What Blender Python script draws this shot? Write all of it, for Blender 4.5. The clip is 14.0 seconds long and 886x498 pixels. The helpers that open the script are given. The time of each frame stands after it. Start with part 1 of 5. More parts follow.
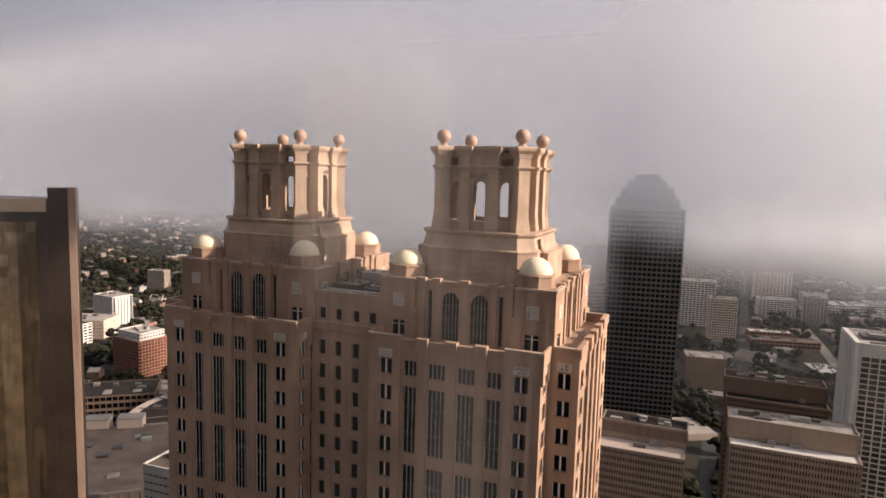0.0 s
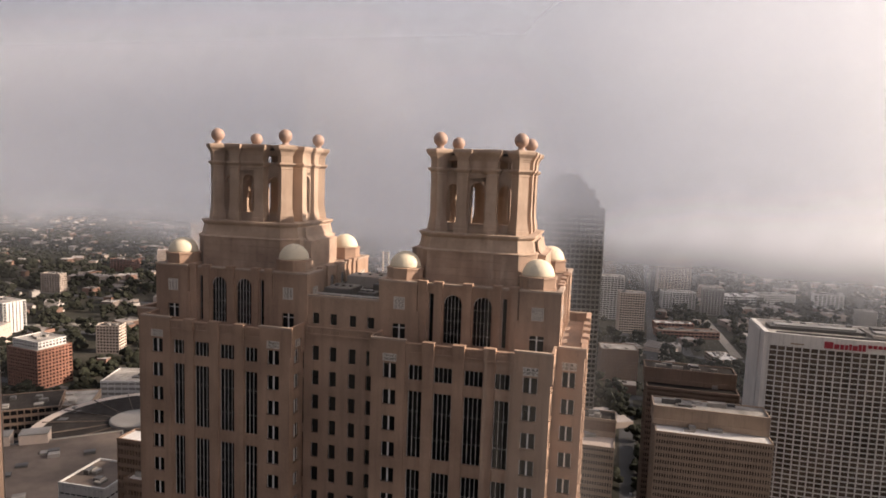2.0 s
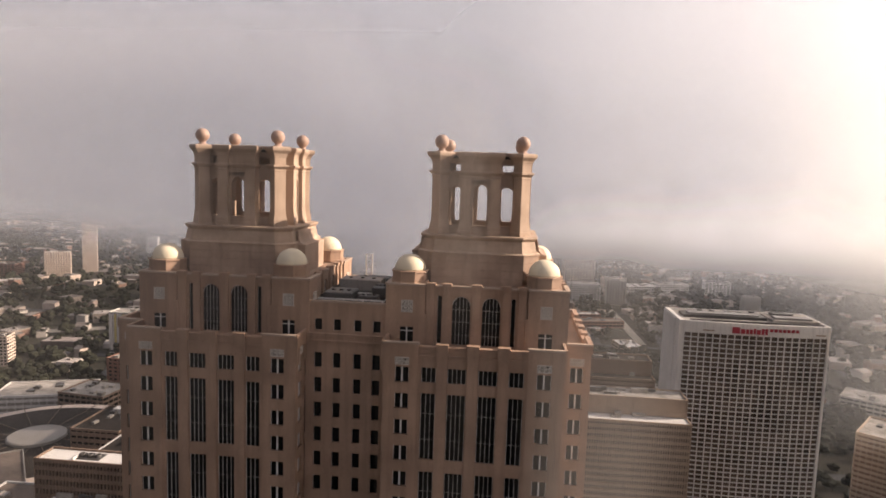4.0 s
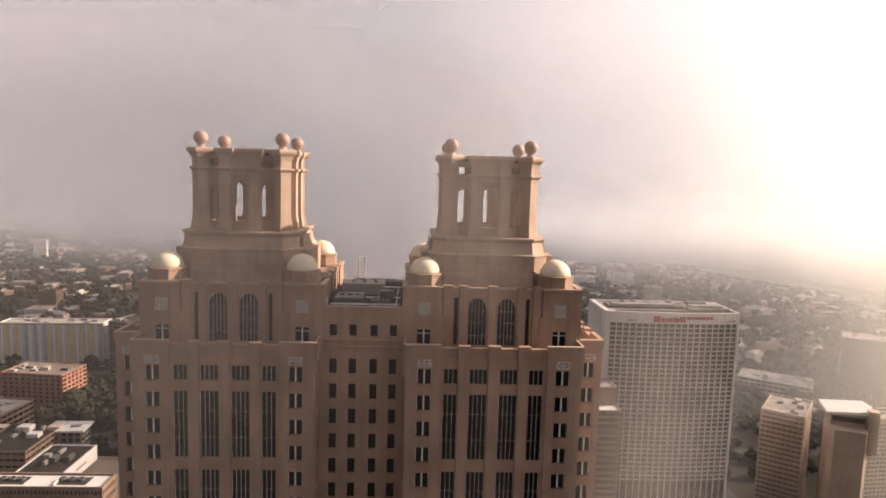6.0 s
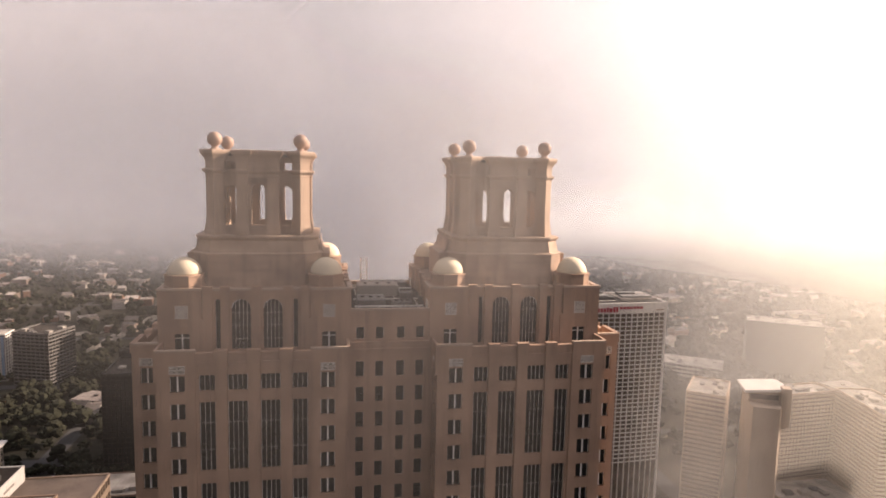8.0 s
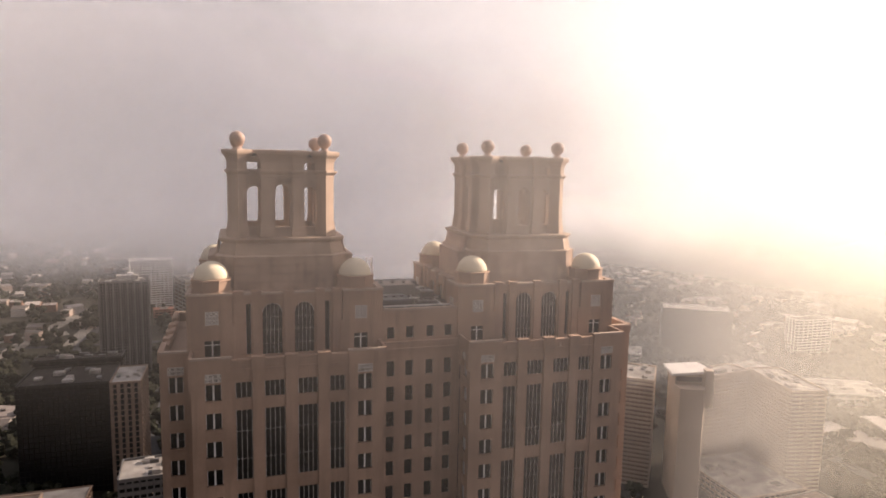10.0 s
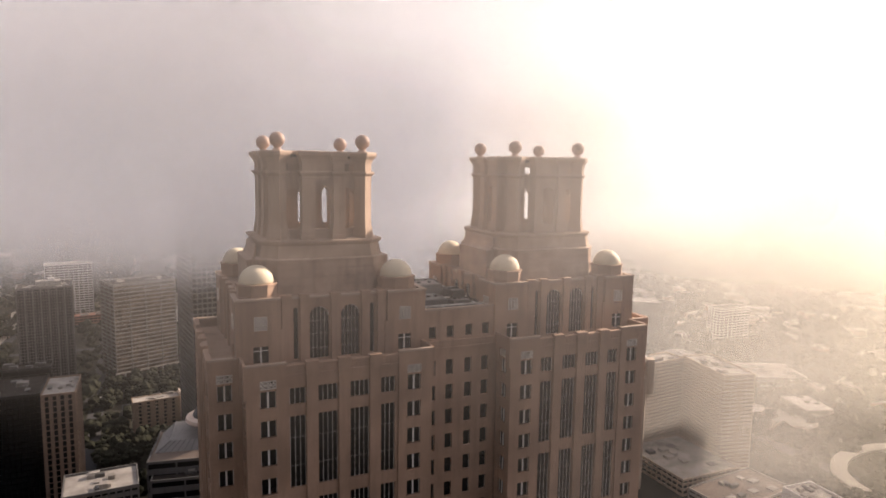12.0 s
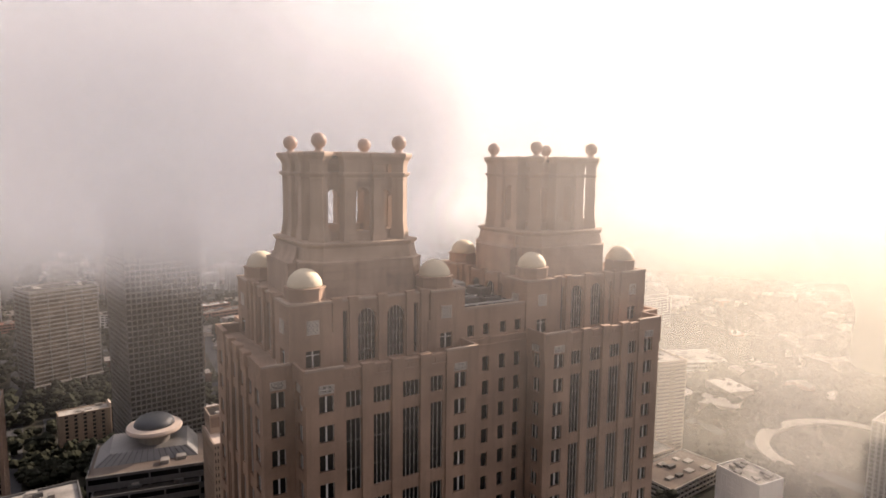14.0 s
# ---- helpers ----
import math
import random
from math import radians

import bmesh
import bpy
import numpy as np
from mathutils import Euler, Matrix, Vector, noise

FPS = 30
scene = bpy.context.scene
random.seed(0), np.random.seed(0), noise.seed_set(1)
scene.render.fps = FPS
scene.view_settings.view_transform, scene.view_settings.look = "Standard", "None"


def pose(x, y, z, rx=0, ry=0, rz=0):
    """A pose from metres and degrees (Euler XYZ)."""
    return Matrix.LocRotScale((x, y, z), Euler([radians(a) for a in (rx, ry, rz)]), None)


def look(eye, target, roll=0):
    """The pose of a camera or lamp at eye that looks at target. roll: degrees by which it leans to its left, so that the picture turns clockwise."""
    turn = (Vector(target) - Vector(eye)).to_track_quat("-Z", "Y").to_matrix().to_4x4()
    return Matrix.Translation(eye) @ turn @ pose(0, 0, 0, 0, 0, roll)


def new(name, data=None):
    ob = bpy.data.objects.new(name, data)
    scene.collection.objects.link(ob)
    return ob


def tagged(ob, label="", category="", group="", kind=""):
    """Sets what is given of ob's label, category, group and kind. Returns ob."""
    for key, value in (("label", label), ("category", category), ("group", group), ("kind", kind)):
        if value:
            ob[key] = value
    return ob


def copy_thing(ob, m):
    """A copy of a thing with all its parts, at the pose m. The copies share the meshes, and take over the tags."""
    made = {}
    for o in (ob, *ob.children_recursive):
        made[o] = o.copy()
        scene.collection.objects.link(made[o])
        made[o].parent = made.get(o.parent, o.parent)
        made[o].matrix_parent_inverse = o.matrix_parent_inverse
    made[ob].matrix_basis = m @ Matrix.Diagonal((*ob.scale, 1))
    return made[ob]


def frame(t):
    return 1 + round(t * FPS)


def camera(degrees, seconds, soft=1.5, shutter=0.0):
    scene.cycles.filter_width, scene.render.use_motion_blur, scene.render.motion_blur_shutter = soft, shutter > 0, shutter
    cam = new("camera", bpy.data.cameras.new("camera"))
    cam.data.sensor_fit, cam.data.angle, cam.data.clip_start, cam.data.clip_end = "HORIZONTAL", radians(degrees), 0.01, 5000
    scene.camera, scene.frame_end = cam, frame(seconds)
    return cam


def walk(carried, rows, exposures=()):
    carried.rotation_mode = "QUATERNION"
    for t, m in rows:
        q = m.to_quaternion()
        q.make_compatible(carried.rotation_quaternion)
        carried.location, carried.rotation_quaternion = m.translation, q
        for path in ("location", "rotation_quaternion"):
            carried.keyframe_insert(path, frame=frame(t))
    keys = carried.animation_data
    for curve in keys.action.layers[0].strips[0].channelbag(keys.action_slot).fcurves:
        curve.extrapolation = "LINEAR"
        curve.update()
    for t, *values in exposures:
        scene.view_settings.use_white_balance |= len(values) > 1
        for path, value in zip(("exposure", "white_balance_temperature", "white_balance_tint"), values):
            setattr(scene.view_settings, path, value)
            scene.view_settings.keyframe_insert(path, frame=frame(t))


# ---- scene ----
cam = camera(68.5, 14.0, 1.7)
METRES, EYE, TILT, LEAN, TURN = 112.0, 228.0, 0.0, 0.0, 21.9
ROWS = [
    (0.0, 0.0, 0.0, 0.0, 0.18, -6.37, -1.6),
    (0.5, -0.027, 0.0014, 0.0008, -1.64, -6.34, -1.75),
    (1.0, -0.0559, 0.0032, 0.0015, -3.61, -6.32, -1.85),
    (1.5, -0.0862, 0.0055, 0.0023, -5.62, -6.32, -1.9),
    (2.0, -0.1177, 0.0085, 0.003, -7.65, -6.31, -1.94),
    (2.5, -0.15, 0.0123, 0.0038, -9.7, -6.3, -1.97),
    (3.0, -0.1829, 0.0169, 0.0049, -11.81, -6.29, -1.96),
    (5.5, -0.3533, 0.06, 0.0109, -22.25, -6.41, -1.75),
    (6.0, -0.3881, 0.0713, 0.012, -24.26, -6.41, -1.69),
    (6.5, -0.422, 0.0849, 0.0128, -26.21, -6.44, -1.59),
    (7.0, -0.4563, 0.0991, 0.0133, -28.14, -6.45, -1.48),
    (7.5, -0.4898, 0.1147, 0.0141, -30.0, -6.47, -1.35),
    (8.0, -0.5231, 0.1317, 0.015, -31.87, -6.54, -1.31),
    (10.5, -0.6822, 0.2333, 0.0181, -41.22, -6.81, -1.06),
    (11.0, -0.7119, 0.2569, 0.0185, -42.92, -6.82, -1.05),
    (11.5, -0.7413, 0.281, 0.0191, -44.49, -6.85, -0.99),
    (12.0, -0.7692, 0.3066, 0.0195, -46.03, -6.9, -0.9),
    (12.5, -0.7967, 0.3328, 0.0201, -47.57, -6.96, -0.82),
    (13.0, -0.8239, 0.3596, 0.0207, -49.21, -7.0, -0.76),
    (13.5, -0.8502, 0.3875, 0.0214, -51.02, -7.05, -0.68),
    (14.0, -0.8762, 0.4158, 0.0219, -52.92, -7.06, -0.61),
]
walk(cam, [(t, pose(50.6, -82.06, EYE, TILT, LEAN, TURN) @ pose(METRES * x, METRES * y, METRES * z, 90 + pitch, roll, yaw)) for t, x, y, z, yaw, pitch, roll in ROWS],
     [(0.0, 0.71, 6500, 16), (3.0, 0.75, 6550, 16), (6.0, 0.93, 6900, 20), (8.0, 1.05, 6950, 21), (10.5, 0.92, 6720, 19), (12.5, 0.95, 6680, 18), (14.0, 1.11, 6680, 18)])

# ---- world, sun, exposure ----
scene.cycles.transparent_max_bounces = 64
SUN_YAW, SUN_UP = -76.0, 26.0
to_sun = Vector((-math.sin(radians(SUN_YAW)) * math.cos(radians(SUN_UP)), math.cos(radians(SUN_YAW)) * math.cos(radians(SUN_UP)), math.sin(radians(SUN_UP))))

world = bpy.data.worlds.new("foggy_sky")
scene.world = world
world.use_nodes = True
wn, wl = world.node_tree.nodes, world.node_tree.links
wn.clear()
w_out = wn.new("ShaderNodeOutputWorld")
w_add = wn.new("ShaderNodeAddShader")
sky = wn.new("ShaderNodeTexSky")
sky.sky_type, sky.sun_disc = "NISHITA", False
sky.sun_elevation, sky.sun_rotation = radians(SUN_UP), radians(-SUN_YAW)
sky.air_density, sky.dust_density = 1.2, 1.5
w_sky = wn.new("ShaderNodeBackground")
w_sky.inputs["Strength"].default_value = 0.006
wl.new(sky.outputs[0], w_sky.inputs["Color"])
w_tex = wn.new("ShaderNodeTexCoord")
w_dot = wn.new("ShaderNodeVectorMath")
w_dot.operation = "DOT_PRODUCT"
w_dot.inputs[1].default_value = Vector((math.sin(radians(52)), math.cos(radians(52)), 0.42)).normalized()
wl.new(w_tex.outputs["Generated"], w_dot.inputs[0])
w_noise = wn.new("ShaderNodeTexNoise")
w_noise.inputs["Scale"].default_value = 2.2
w_noise.inputs["Detail"].default_value = 3.0
wl.new(w_tex.outputs["Generated"], w_noise.inputs["Vector"])
w_mix = wn.new("ShaderNodeMath")
w_mix.operation = "MULTIPLY_ADD"
w_mix.inputs[1].default_value = 0.22
wl.new(w_noise.outputs["Fac"], w_mix.inputs[0])
wl.new(w_dot.outputs["Value"], w_mix.inputs[2])
w_ramp = wn.new("ShaderNodeValToRGB")
cr = w_ramp.color_ramp
cr.interpolation = "B_SPLINE"
STEPS = ((0.0, (0.026, 0.024, 0.024)), (0.18, (0.052, 0.049, 0.050)), (0.34, (0.185, 0.183, 0.20)), (0.52, (0.274, 0.272, 0.305)), (0.70, (0.294, 0.29, 0.314)), (0.84, (0.335, 0.328, 0.337)), (1.0, (0.68, 0.65, 0.615)))
for pos, col in STEPS[1:-1]:
    cr.elements.new(pos)
for e, (pos, col) in zip(cr.elements, STEPS):
    e.position, e.color = pos, (*col, 1)
w_fit = wn.new("ShaderNodeMapRange")
w_fit.inputs[1].default_value, w_fit.inputs[2].default_value = -0.9, 1.1
wl.new(w_mix.outputs[0], w_fit.inputs[0])
wl.new(w_fit.outputs[0], w_ramp.inputs["Fac"])
w_fog = wn.new("ShaderNodeBackground")
w_sep = wn.new("ShaderNodeSeparateXYZ")
wl.new(w_tex.outputs["Generated"], w_sep.inputs[0])
w_deck = wn.new("ShaderNodeMapRange")
w_deck.interpolation_type = "SMOOTHSTEP"
for k, v in enumerate((0.26, 0.8, 0.9, 0.8)):
    w_deck.inputs[k + 1].default_value = v
wl.new(w_sep.outputs["Z"], w_deck.inputs[0])
wl.new(w_deck.outputs[0], w_fog.inputs["Strength"])
wl.new(w_ramp.outputs["Color"], w_fog.inputs["Color"])
wl.new(w_sky.outputs[0], w_add.inputs[0])
wl.new(w_fog.outputs[0], w_add.inputs[1])
wl.new(w_add.outputs[0], w_out.inputs["Surface"])

sun = new("sun", bpy.data.lights.new("sun", "SUN"))
sun.data.energy, sun.data.angle, sun.data.color = 5.0, radians(0.8), (1.0, 0.84, 0.67)
sun.matrix_world = look((0, 0, 600), Vector((0, 0, 600)) - to_sun)


# ---- materials ----
def material(name, base, rough=0.8, metal=0.0, vary=0.15, scale=0.3, fine=6.0, bump=0.02, tint=None, random_vary=0.0, spec=0.5, streak=0.0, object_vary=0.0):
    """A surface whose colour drifts at two scales, in metres, with a fine relief."""
    m = bpy.data.materials.new(name)
    m.use_nodes = True
    n, l = m.node_tree.nodes, m.node_tree.links
    b = n["Principled BSDF"]
    b.inputs["Roughness"].default_value, b.inputs["Metallic"].default_value = rough, metal
    b.inputs["Specular IOR Level"].default_value = spec
    co = n.new("ShaderNodeTexCoord")
    geo = n.new("ShaderNodeNewGeometry")
    big, small = n.new("ShaderNodeTexNoise"), n.new("ShaderNodeTexNoise")
    big.inputs["Scale"].default_value, small.inputs["Scale"].default_value = scale, fine
    big.inputs["Detail"].default_value = 4.0
    for t in (big, small):
        l.new(geo.outputs["Position"], t.inputs["Vector"])
    mix = n.new("ShaderNodeMix")
    mix.data_type = "RGBA"
    other = tint or tuple(c * (1 - 2 * vary) for c in base)
    mix.inputs[6].default_value = (*base, 1)
    mix.inputs[7].default_value = (*other, 1)
    ramp = n.new("ShaderNodeMapRange")
    ramp.inputs[1].default_value, ramp.inputs[2].default_value = 0.35, 0.7
    l.new(big.outputs["Fac"], ramp.inputs[0])
    l.new(ramp.outputs[0], mix.inputs[0])
    # dark upright streaks: dirt on stone and concrete, painted reflections on bronze glass
    if streak:
        vm, st, sr = n.new("ShaderNodeVectorMath"), n.new("ShaderNodeTexNoise"), n.new("ShaderNodeMapRange")
        vm.operation = "MULTIPLY"
        vm.inputs[1].default_value = (1.1, 1.1, 0.07)
        l.new(geo.outputs["Position"], vm.inputs[0])
        l.new(vm.outputs[0], st.inputs["Vector"])
        st.inputs["Scale"].default_value, st.inputs["Detail"].default_value = 1.0, 5.0
        for k, v in enumerate((0.48, 0.72, 0.0, streak)):
            sr.inputs[k + 1].default_value = v
        l.new(st.outputs["Fac"], sr.inputs[0])
        dirt_and_reflection = n.new("ShaderNodeMix")
        dirt_and_reflection.data_type = "RGBA"
        dirt_and_reflection.inputs[7].default_value = (*[c * 0.35 for c in base], 1)
        l.new(sr.outputs[0], dirt_and_reflection.inputs[0])
        l.new(mix.outputs[2], dirt_and_reflection.inputs[6])
        mix = dirt_and_reflection
    hue = n.new("ShaderNodeHueSaturation")
    val = n.new("ShaderNodeMapRange")
    val.inputs[3].default_value, val.inputs[4].default_value = 1 - vary, 1 + vary
    l.new(small.outputs["Fac"], val.inputs[0])
    l.new(mix.outputs[2], hue.inputs["Color"])
    if random_vary or object_vary:
        spread = random_vary or object_vary
        ran = n.new("ShaderNodeMapRange")
        ran.inputs[3].default_value, ran.inputs[4].default_value = 1 - spread, 1 + spread
        if random_vary:
            l.new(geo.outputs["Random Per Island"], ran.inputs[0])
        else:
            info = n.new("ShaderNodeObjectInfo")
            l.new(info.outputs["Random"], ran.inputs[0])
        mul = n.new("ShaderNodeMath")
        mul.operation = "MULTIPLY"
        l.new(val.outputs[0], mul.inputs[0])
        l.new(ran.outputs[0], mul.inputs[1])
        l.new(mul.outputs[0], hue.inputs["Value"])
    else:
        l.new(val.outputs[0], hue.inputs["Value"])
    l.new(hue.outputs[0], b.inputs["Base Color"])
    if bump:
        bp = n.new("ShaderNodeBump")
        bp.inputs["Strength"].default_value, bp.inputs["Distance"].default_value = 0.5, bump
        l.new(small.outputs["Fac"], bp.inputs["Height"])
        l.new(bp.outputs[0], b.inputs["Normal"])
    return m


STONE = material("rose_granite", (0.425, 0.28, 0.195), 0.75, vary=0.14, scale=0.12, fine=2.5, bump=0.03, tint=(0.27, 0.172, 0.118), streak=0.35)
CROWN = material("pale_rose_granite", (0.47, 0.345, 0.255), 0.75, vary=0.12, scale=0.2, fine=2.5, bump=0.03, tint=(0.33, 0.235, 0.17), streak=0.3)
PLINTH = material("granite_courses", (0.45, 0.325, 0.24), 0.8, vary=0.12, scale=0.25, fine=3.0, bump=0.03, tint=(0.285, 0.195, 0.145), streak=0.4)
SPHERE = material("ball_granite", (0.42, 0.285, 0.22), 0.6, vary=0.08, scale=0.8, fine=4.0)
LATT = material("pale_lattice_stone", (0.72, 0.65, 0.57), 0.7, vary=0.08, scale=0.5)
PALE = material("pale_coping_stone", (0.43, 0.325, 0.25), 0.75, vary=0.10, scale=0.3, fine=3.0)
DOME = material("dome_cladding", (0.78, 0.69, 0.52), 0.65, vary=0.06, scale=0.5, fine=3.0, bump=0.01, spec=0.3, streak=0.12)
GLASS = material("dark_window_glass", (0.007, 0.007, 0.008), 0.08, vary=0.3, scale=0.15, fine=1.0, bump=0.0, spec=0.14)
FRAME = material("white_metal_frame", (0.76, 0.73, 0.68), 0.45, vary=0.06, scale=0.5, bump=0.0)
ROOF = material("dark_roof_membrane", (0.05, 0.043, 0.038), 0.9, vary=0.2, scale=0.2, fine=2.0, spec=0.1)
TERR = material("tan_terrace_paving", (0.36, 0.25, 0.18), 0.9, vary=0.14, scale=0.25, fine=1.5, tint=(0.25, 0.165, 0.12))
ROOF_L = material("pale_roof_gravel", (0.40, 0.37, 0.33), 0.95, vary=0.14, scale=0.09, fine=1.5, tint=(0.17, 0.155, 0.14))
STEEL = material("roof_plant_steel", (0.12, 0.115, 0.11), 0.5, metal=0.4, vary=0.12, scale=0.5)
DARKM = material("dark_iron", (0.05, 0.045, 0.04), 0.6, vary=0.1)
CONC = material("pale_concrete", (0.33, 0.305, 0.275), 0.85, vary=0.10, scale=0.05, fine=0.8, streak=0.3)
WHITEC = material("white_concrete", (0.74, 0.71, 0.67), 0.8, vary=0.08, scale=0.05, fine=0.7, streak=0.3)
TANC = material("tan_ribbed_concrete", (0.36, 0.27, 0.20), 0.85, vary=0.10, scale=0.05, fine=0.8, streak=0.3)
BROWNC = material("brown_concrete", (0.24, 0.165, 0.12), 0.85, vary=0.12, scale=0.05, fine=0.8, streak=0.3)
SANDC = material("sand_concrete", (0.47, 0.375, 0.29), 0.85, vary=0.10, scale=0.05, fine=0.8, streak=0.2)
PINKC = material("rose_concrete", (0.66, 0.54, 0.45), 0.85, vary=0.08, scale=0.05, fine=0.8, streak=0.1)
BRICK = material("red_brick", (0.29, 0.135, 0.09), 0.85, vary=0.14, scale=0.2, fine=1.5)
DARKST = material("charcoal_granite", (0.165, 0.157, 0.148), 0.6, vary=0.15, scale=0.05, fine=0.8)
BLACKG = material("black_glass", (0.008, 0.008, 0.009), 0.14, vary=0.2, scale=0.05, bump=0.0, spec=0.08)
# brown is the tint; extra lightness in it stands for haze before the glass
HGLASS = material("brown_tinted_glass", (0.17, 0.132, 0.104), 0.16, vary=0.3, scale=0.1, fine=0.6, bump=0.0, spec=0.45)
IRONB = material("black_spandrel", (0.022, 0.021, 0.020), 0.5, vary=0.2, scale=0.1, bump=0.0, spec=0.2)
# gold, dark and brown tones and streaks put reflections into the panes' colour
BRONZE = material("bronze_mirror_glass", (0.66, 0.50, 0.33), 0.16, metal=0.9, vary=0.2, scale=0.1, fine=0.5, bump=0.0, tint=(0.36, 0.25, 0.16), streak=0.6, object_vary=0.15)
BRONZE_D = material("dark_bronze_glass", (0.25, 0.18, 0.12), 0.16, metal=0.85, vary=0.2, scale=0.1, fine=0.5, bump=0.0, streak=0.9, object_vary=0.15)
BRONZE_M = material("brown_bronze_glass", (0.42, 0.30, 0.195), 0.16, metal=0.88, vary=0.2, scale=0.1, fine=0.5, bump=0.0, streak=0.95, object_vary=0.15)
GREYM = material("mid_grey_concrete", (0.22, 0.205, 0.185), 0.85, vary=0.12, scale=0.05, fine=0.8, streak=0.3)
GREYC = material("weathered_grey_concrete", (0.13, 0.125, 0.12), 0.85, vary=0.12, scale=0.05, fine=0.8, streak=0.4)
SEAM = material("grey_metal_roofing", (0.26, 0.25, 0.24), 0.5, metal=0.3, vary=0.1, scale=0.1, fine=0.8)
ROOF_T = material("brown_roof_felt", (0.20, 0.155, 0.125), 0.95, vary=0.2, scale=0.05, fine=1.0, tint=(0.10, 0.08, 0.065))
BRONZED = material("dark_bronze_panel", (0.030, 0.021, 0.016), 0.35, metal=0.0, vary=0.2, scale=0.1, fine=0.5, bump=0.0, spec=0.4)
REDSIGN = material("red_sign_face", (0.36, 0.035, 0.05), 0.5, vary=0.03)
YELLOWP = material("yellow_panel", (0.62, 0.50, 0.20), 0.8, vary=0.08, scale=0.1)
BLUEP = material("blue_panel", (0.25, 0.36, 0.50), 0.8, vary=0.08, scale=0.1)
ASPHALT = material("asphalt", (0.055, 0.055, 0.058), 0.9, vary=0.15, scale=0.03, fine=0.5)
ROADC = material("concrete_road", (0.27, 0.245, 0.21), 0.9, vary=0.10, scale=0.03, fine=0.5)
# ground and foliage are darkened below their own colour to stand for cloud shade
GROUND = material("city_ground", (0.027, 0.028, 0.020), 0.95, vary=0.25, scale=0.012, fine=0.08, bump=0.0, tint=(0.060, 0.054, 0.044), spec=0.1)
LEAF = material("foliage", (0.023, 0.024, 0.016), 0.9, vary=0.25, scale=0.02, fine=0.5, bump=0.0, tint=(0.022, 0.024, 0.015), random_vary=0.35, spec=0.1)
HOUSE = material("mixed_render", (0.42, 0.36, 0.31), 0.9, vary=0.12, scale=0.01, fine=0.5, bump=0.0, tint=(0.22, 0.16, 0.13), random_vary=0.5)
HROOF = material("mixed_roofs", (0.30, 0.275, 0.25), 0.9, vary=0.12, scale=0.012, fine=0.3, bump=0.0, tint=(0.16, 0.13, 0.12), random_vary=0.6)
DOMEB = material("blue_slate_dome", (0.045, 0.052, 0.062), 0.5, vary=0.1, scale=0.5)


def fog_material(name, low, high, base_z, top_z, fade_z, scale, radius, side, west_part=1.0, ragged=100.0, span=(-160.0, 60.0), pale=1.0, dip=0.0):
    """Thin mist, thicker in the cloud over base_z, which scatters the light that falls on it from either side. Its
    colour turns warmer eastwards to stand for the sun's glow.
    """
    m = bpy.data.materials.new(name)
    m.use_nodes = True
    n, l = m.node_tree.nodes, m.node_tree.links
    n.clear()
    out = n.new("ShaderNodeOutputMaterial")
    clear, dif, tra = n.new("ShaderNodeBsdfTransparent"), n.new("ShaderNodeBsdfDiffuse"), n.new("ShaderNodeBsdfTranslucent")
    both, mix = n.new("ShaderNodeMixShader"), n.new("ShaderNodeMixShader")
    l.new(dif.outputs[0], both.inputs[1])
    l.new(tra.outputs[0], both.inputs[2])
    geo, sep, noi = n.new("ShaderNodeNewGeometry"), n.new("ShaderNodeSeparateXYZ"), n.new("ShaderNodeTexNoise")
    l.new(geo.outputs["Position"], sep.inputs[0])
    l.new(geo.outputs["Position"], noi.inputs["Vector"])
    noi.inputs["Scale"].default_value, noi.inputs["Detail"].default_value = scale, 3.0
    lift, unit = n.new("ShaderNodeVectorMath"), n.new("ShaderNodeVectorMath")
    lift.inputs[1].default_value, unit.operation = (0.0, 0.0, 1.4), "NORMALIZE"
    l.new(geo.outputs["Normal"], lift.inputs[0])
    l.new(lift.outputs[0], unit.inputs[0])
    l.new(unit.outputs[0], dif.inputs["Normal"])
    sink, level = n.new("ShaderNodeMapRange"), n.new("ShaderNodeMath")
    for k, v in enumerate((-20.0, -4.0, 0.0, dip)):
        sink.inputs[k + 1].default_value = v
    l.new(sep.outputs["X"], sink.inputs[0])
    l.new(sep.outputs["Z"], level.inputs[0])
    l.new(sink.outputs[0], level.inputs[1])
    shift = n.new("ShaderNodeMath")
    shift.operation = "MULTIPLY_ADD"
    shift.inputs[1].default_value = ragged
    l.new(noi.outputs["Fac"], shift.inputs[0])
    l.new(level.outputs[0], shift.inputs[2])
    up = n.new("ShaderNodeMapRange")
    up.interpolation_type = "SMOOTHSTEP"
    for k, v in enumerate((base_z + ragged / 2, top_z + ragged / 2, low, high)):
        up.inputs[k + 1].default_value = v
    l.new(shift.outputs[0], up.inputs[0])
    gone = n.new("ShaderNodeMapRange")
    gone.interpolation_type = "SMOOTHSTEP"
    for k, v in enumerate((top_z + 22, fade_z, 1.0, 0.0)):
        gone.inputs[k + 1].default_value = v
    l.new(level.outputs[0], gone.inputs[0])
    mul = n.new("ShaderNodeMath")
    mul.operation = "MULTIPLY"
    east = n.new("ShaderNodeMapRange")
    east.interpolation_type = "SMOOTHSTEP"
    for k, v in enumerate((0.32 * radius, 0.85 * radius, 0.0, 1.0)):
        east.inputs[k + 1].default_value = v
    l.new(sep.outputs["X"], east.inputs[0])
    # sun glow put into the colour: paler and warmer towards the east
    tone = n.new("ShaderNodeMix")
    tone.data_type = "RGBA"
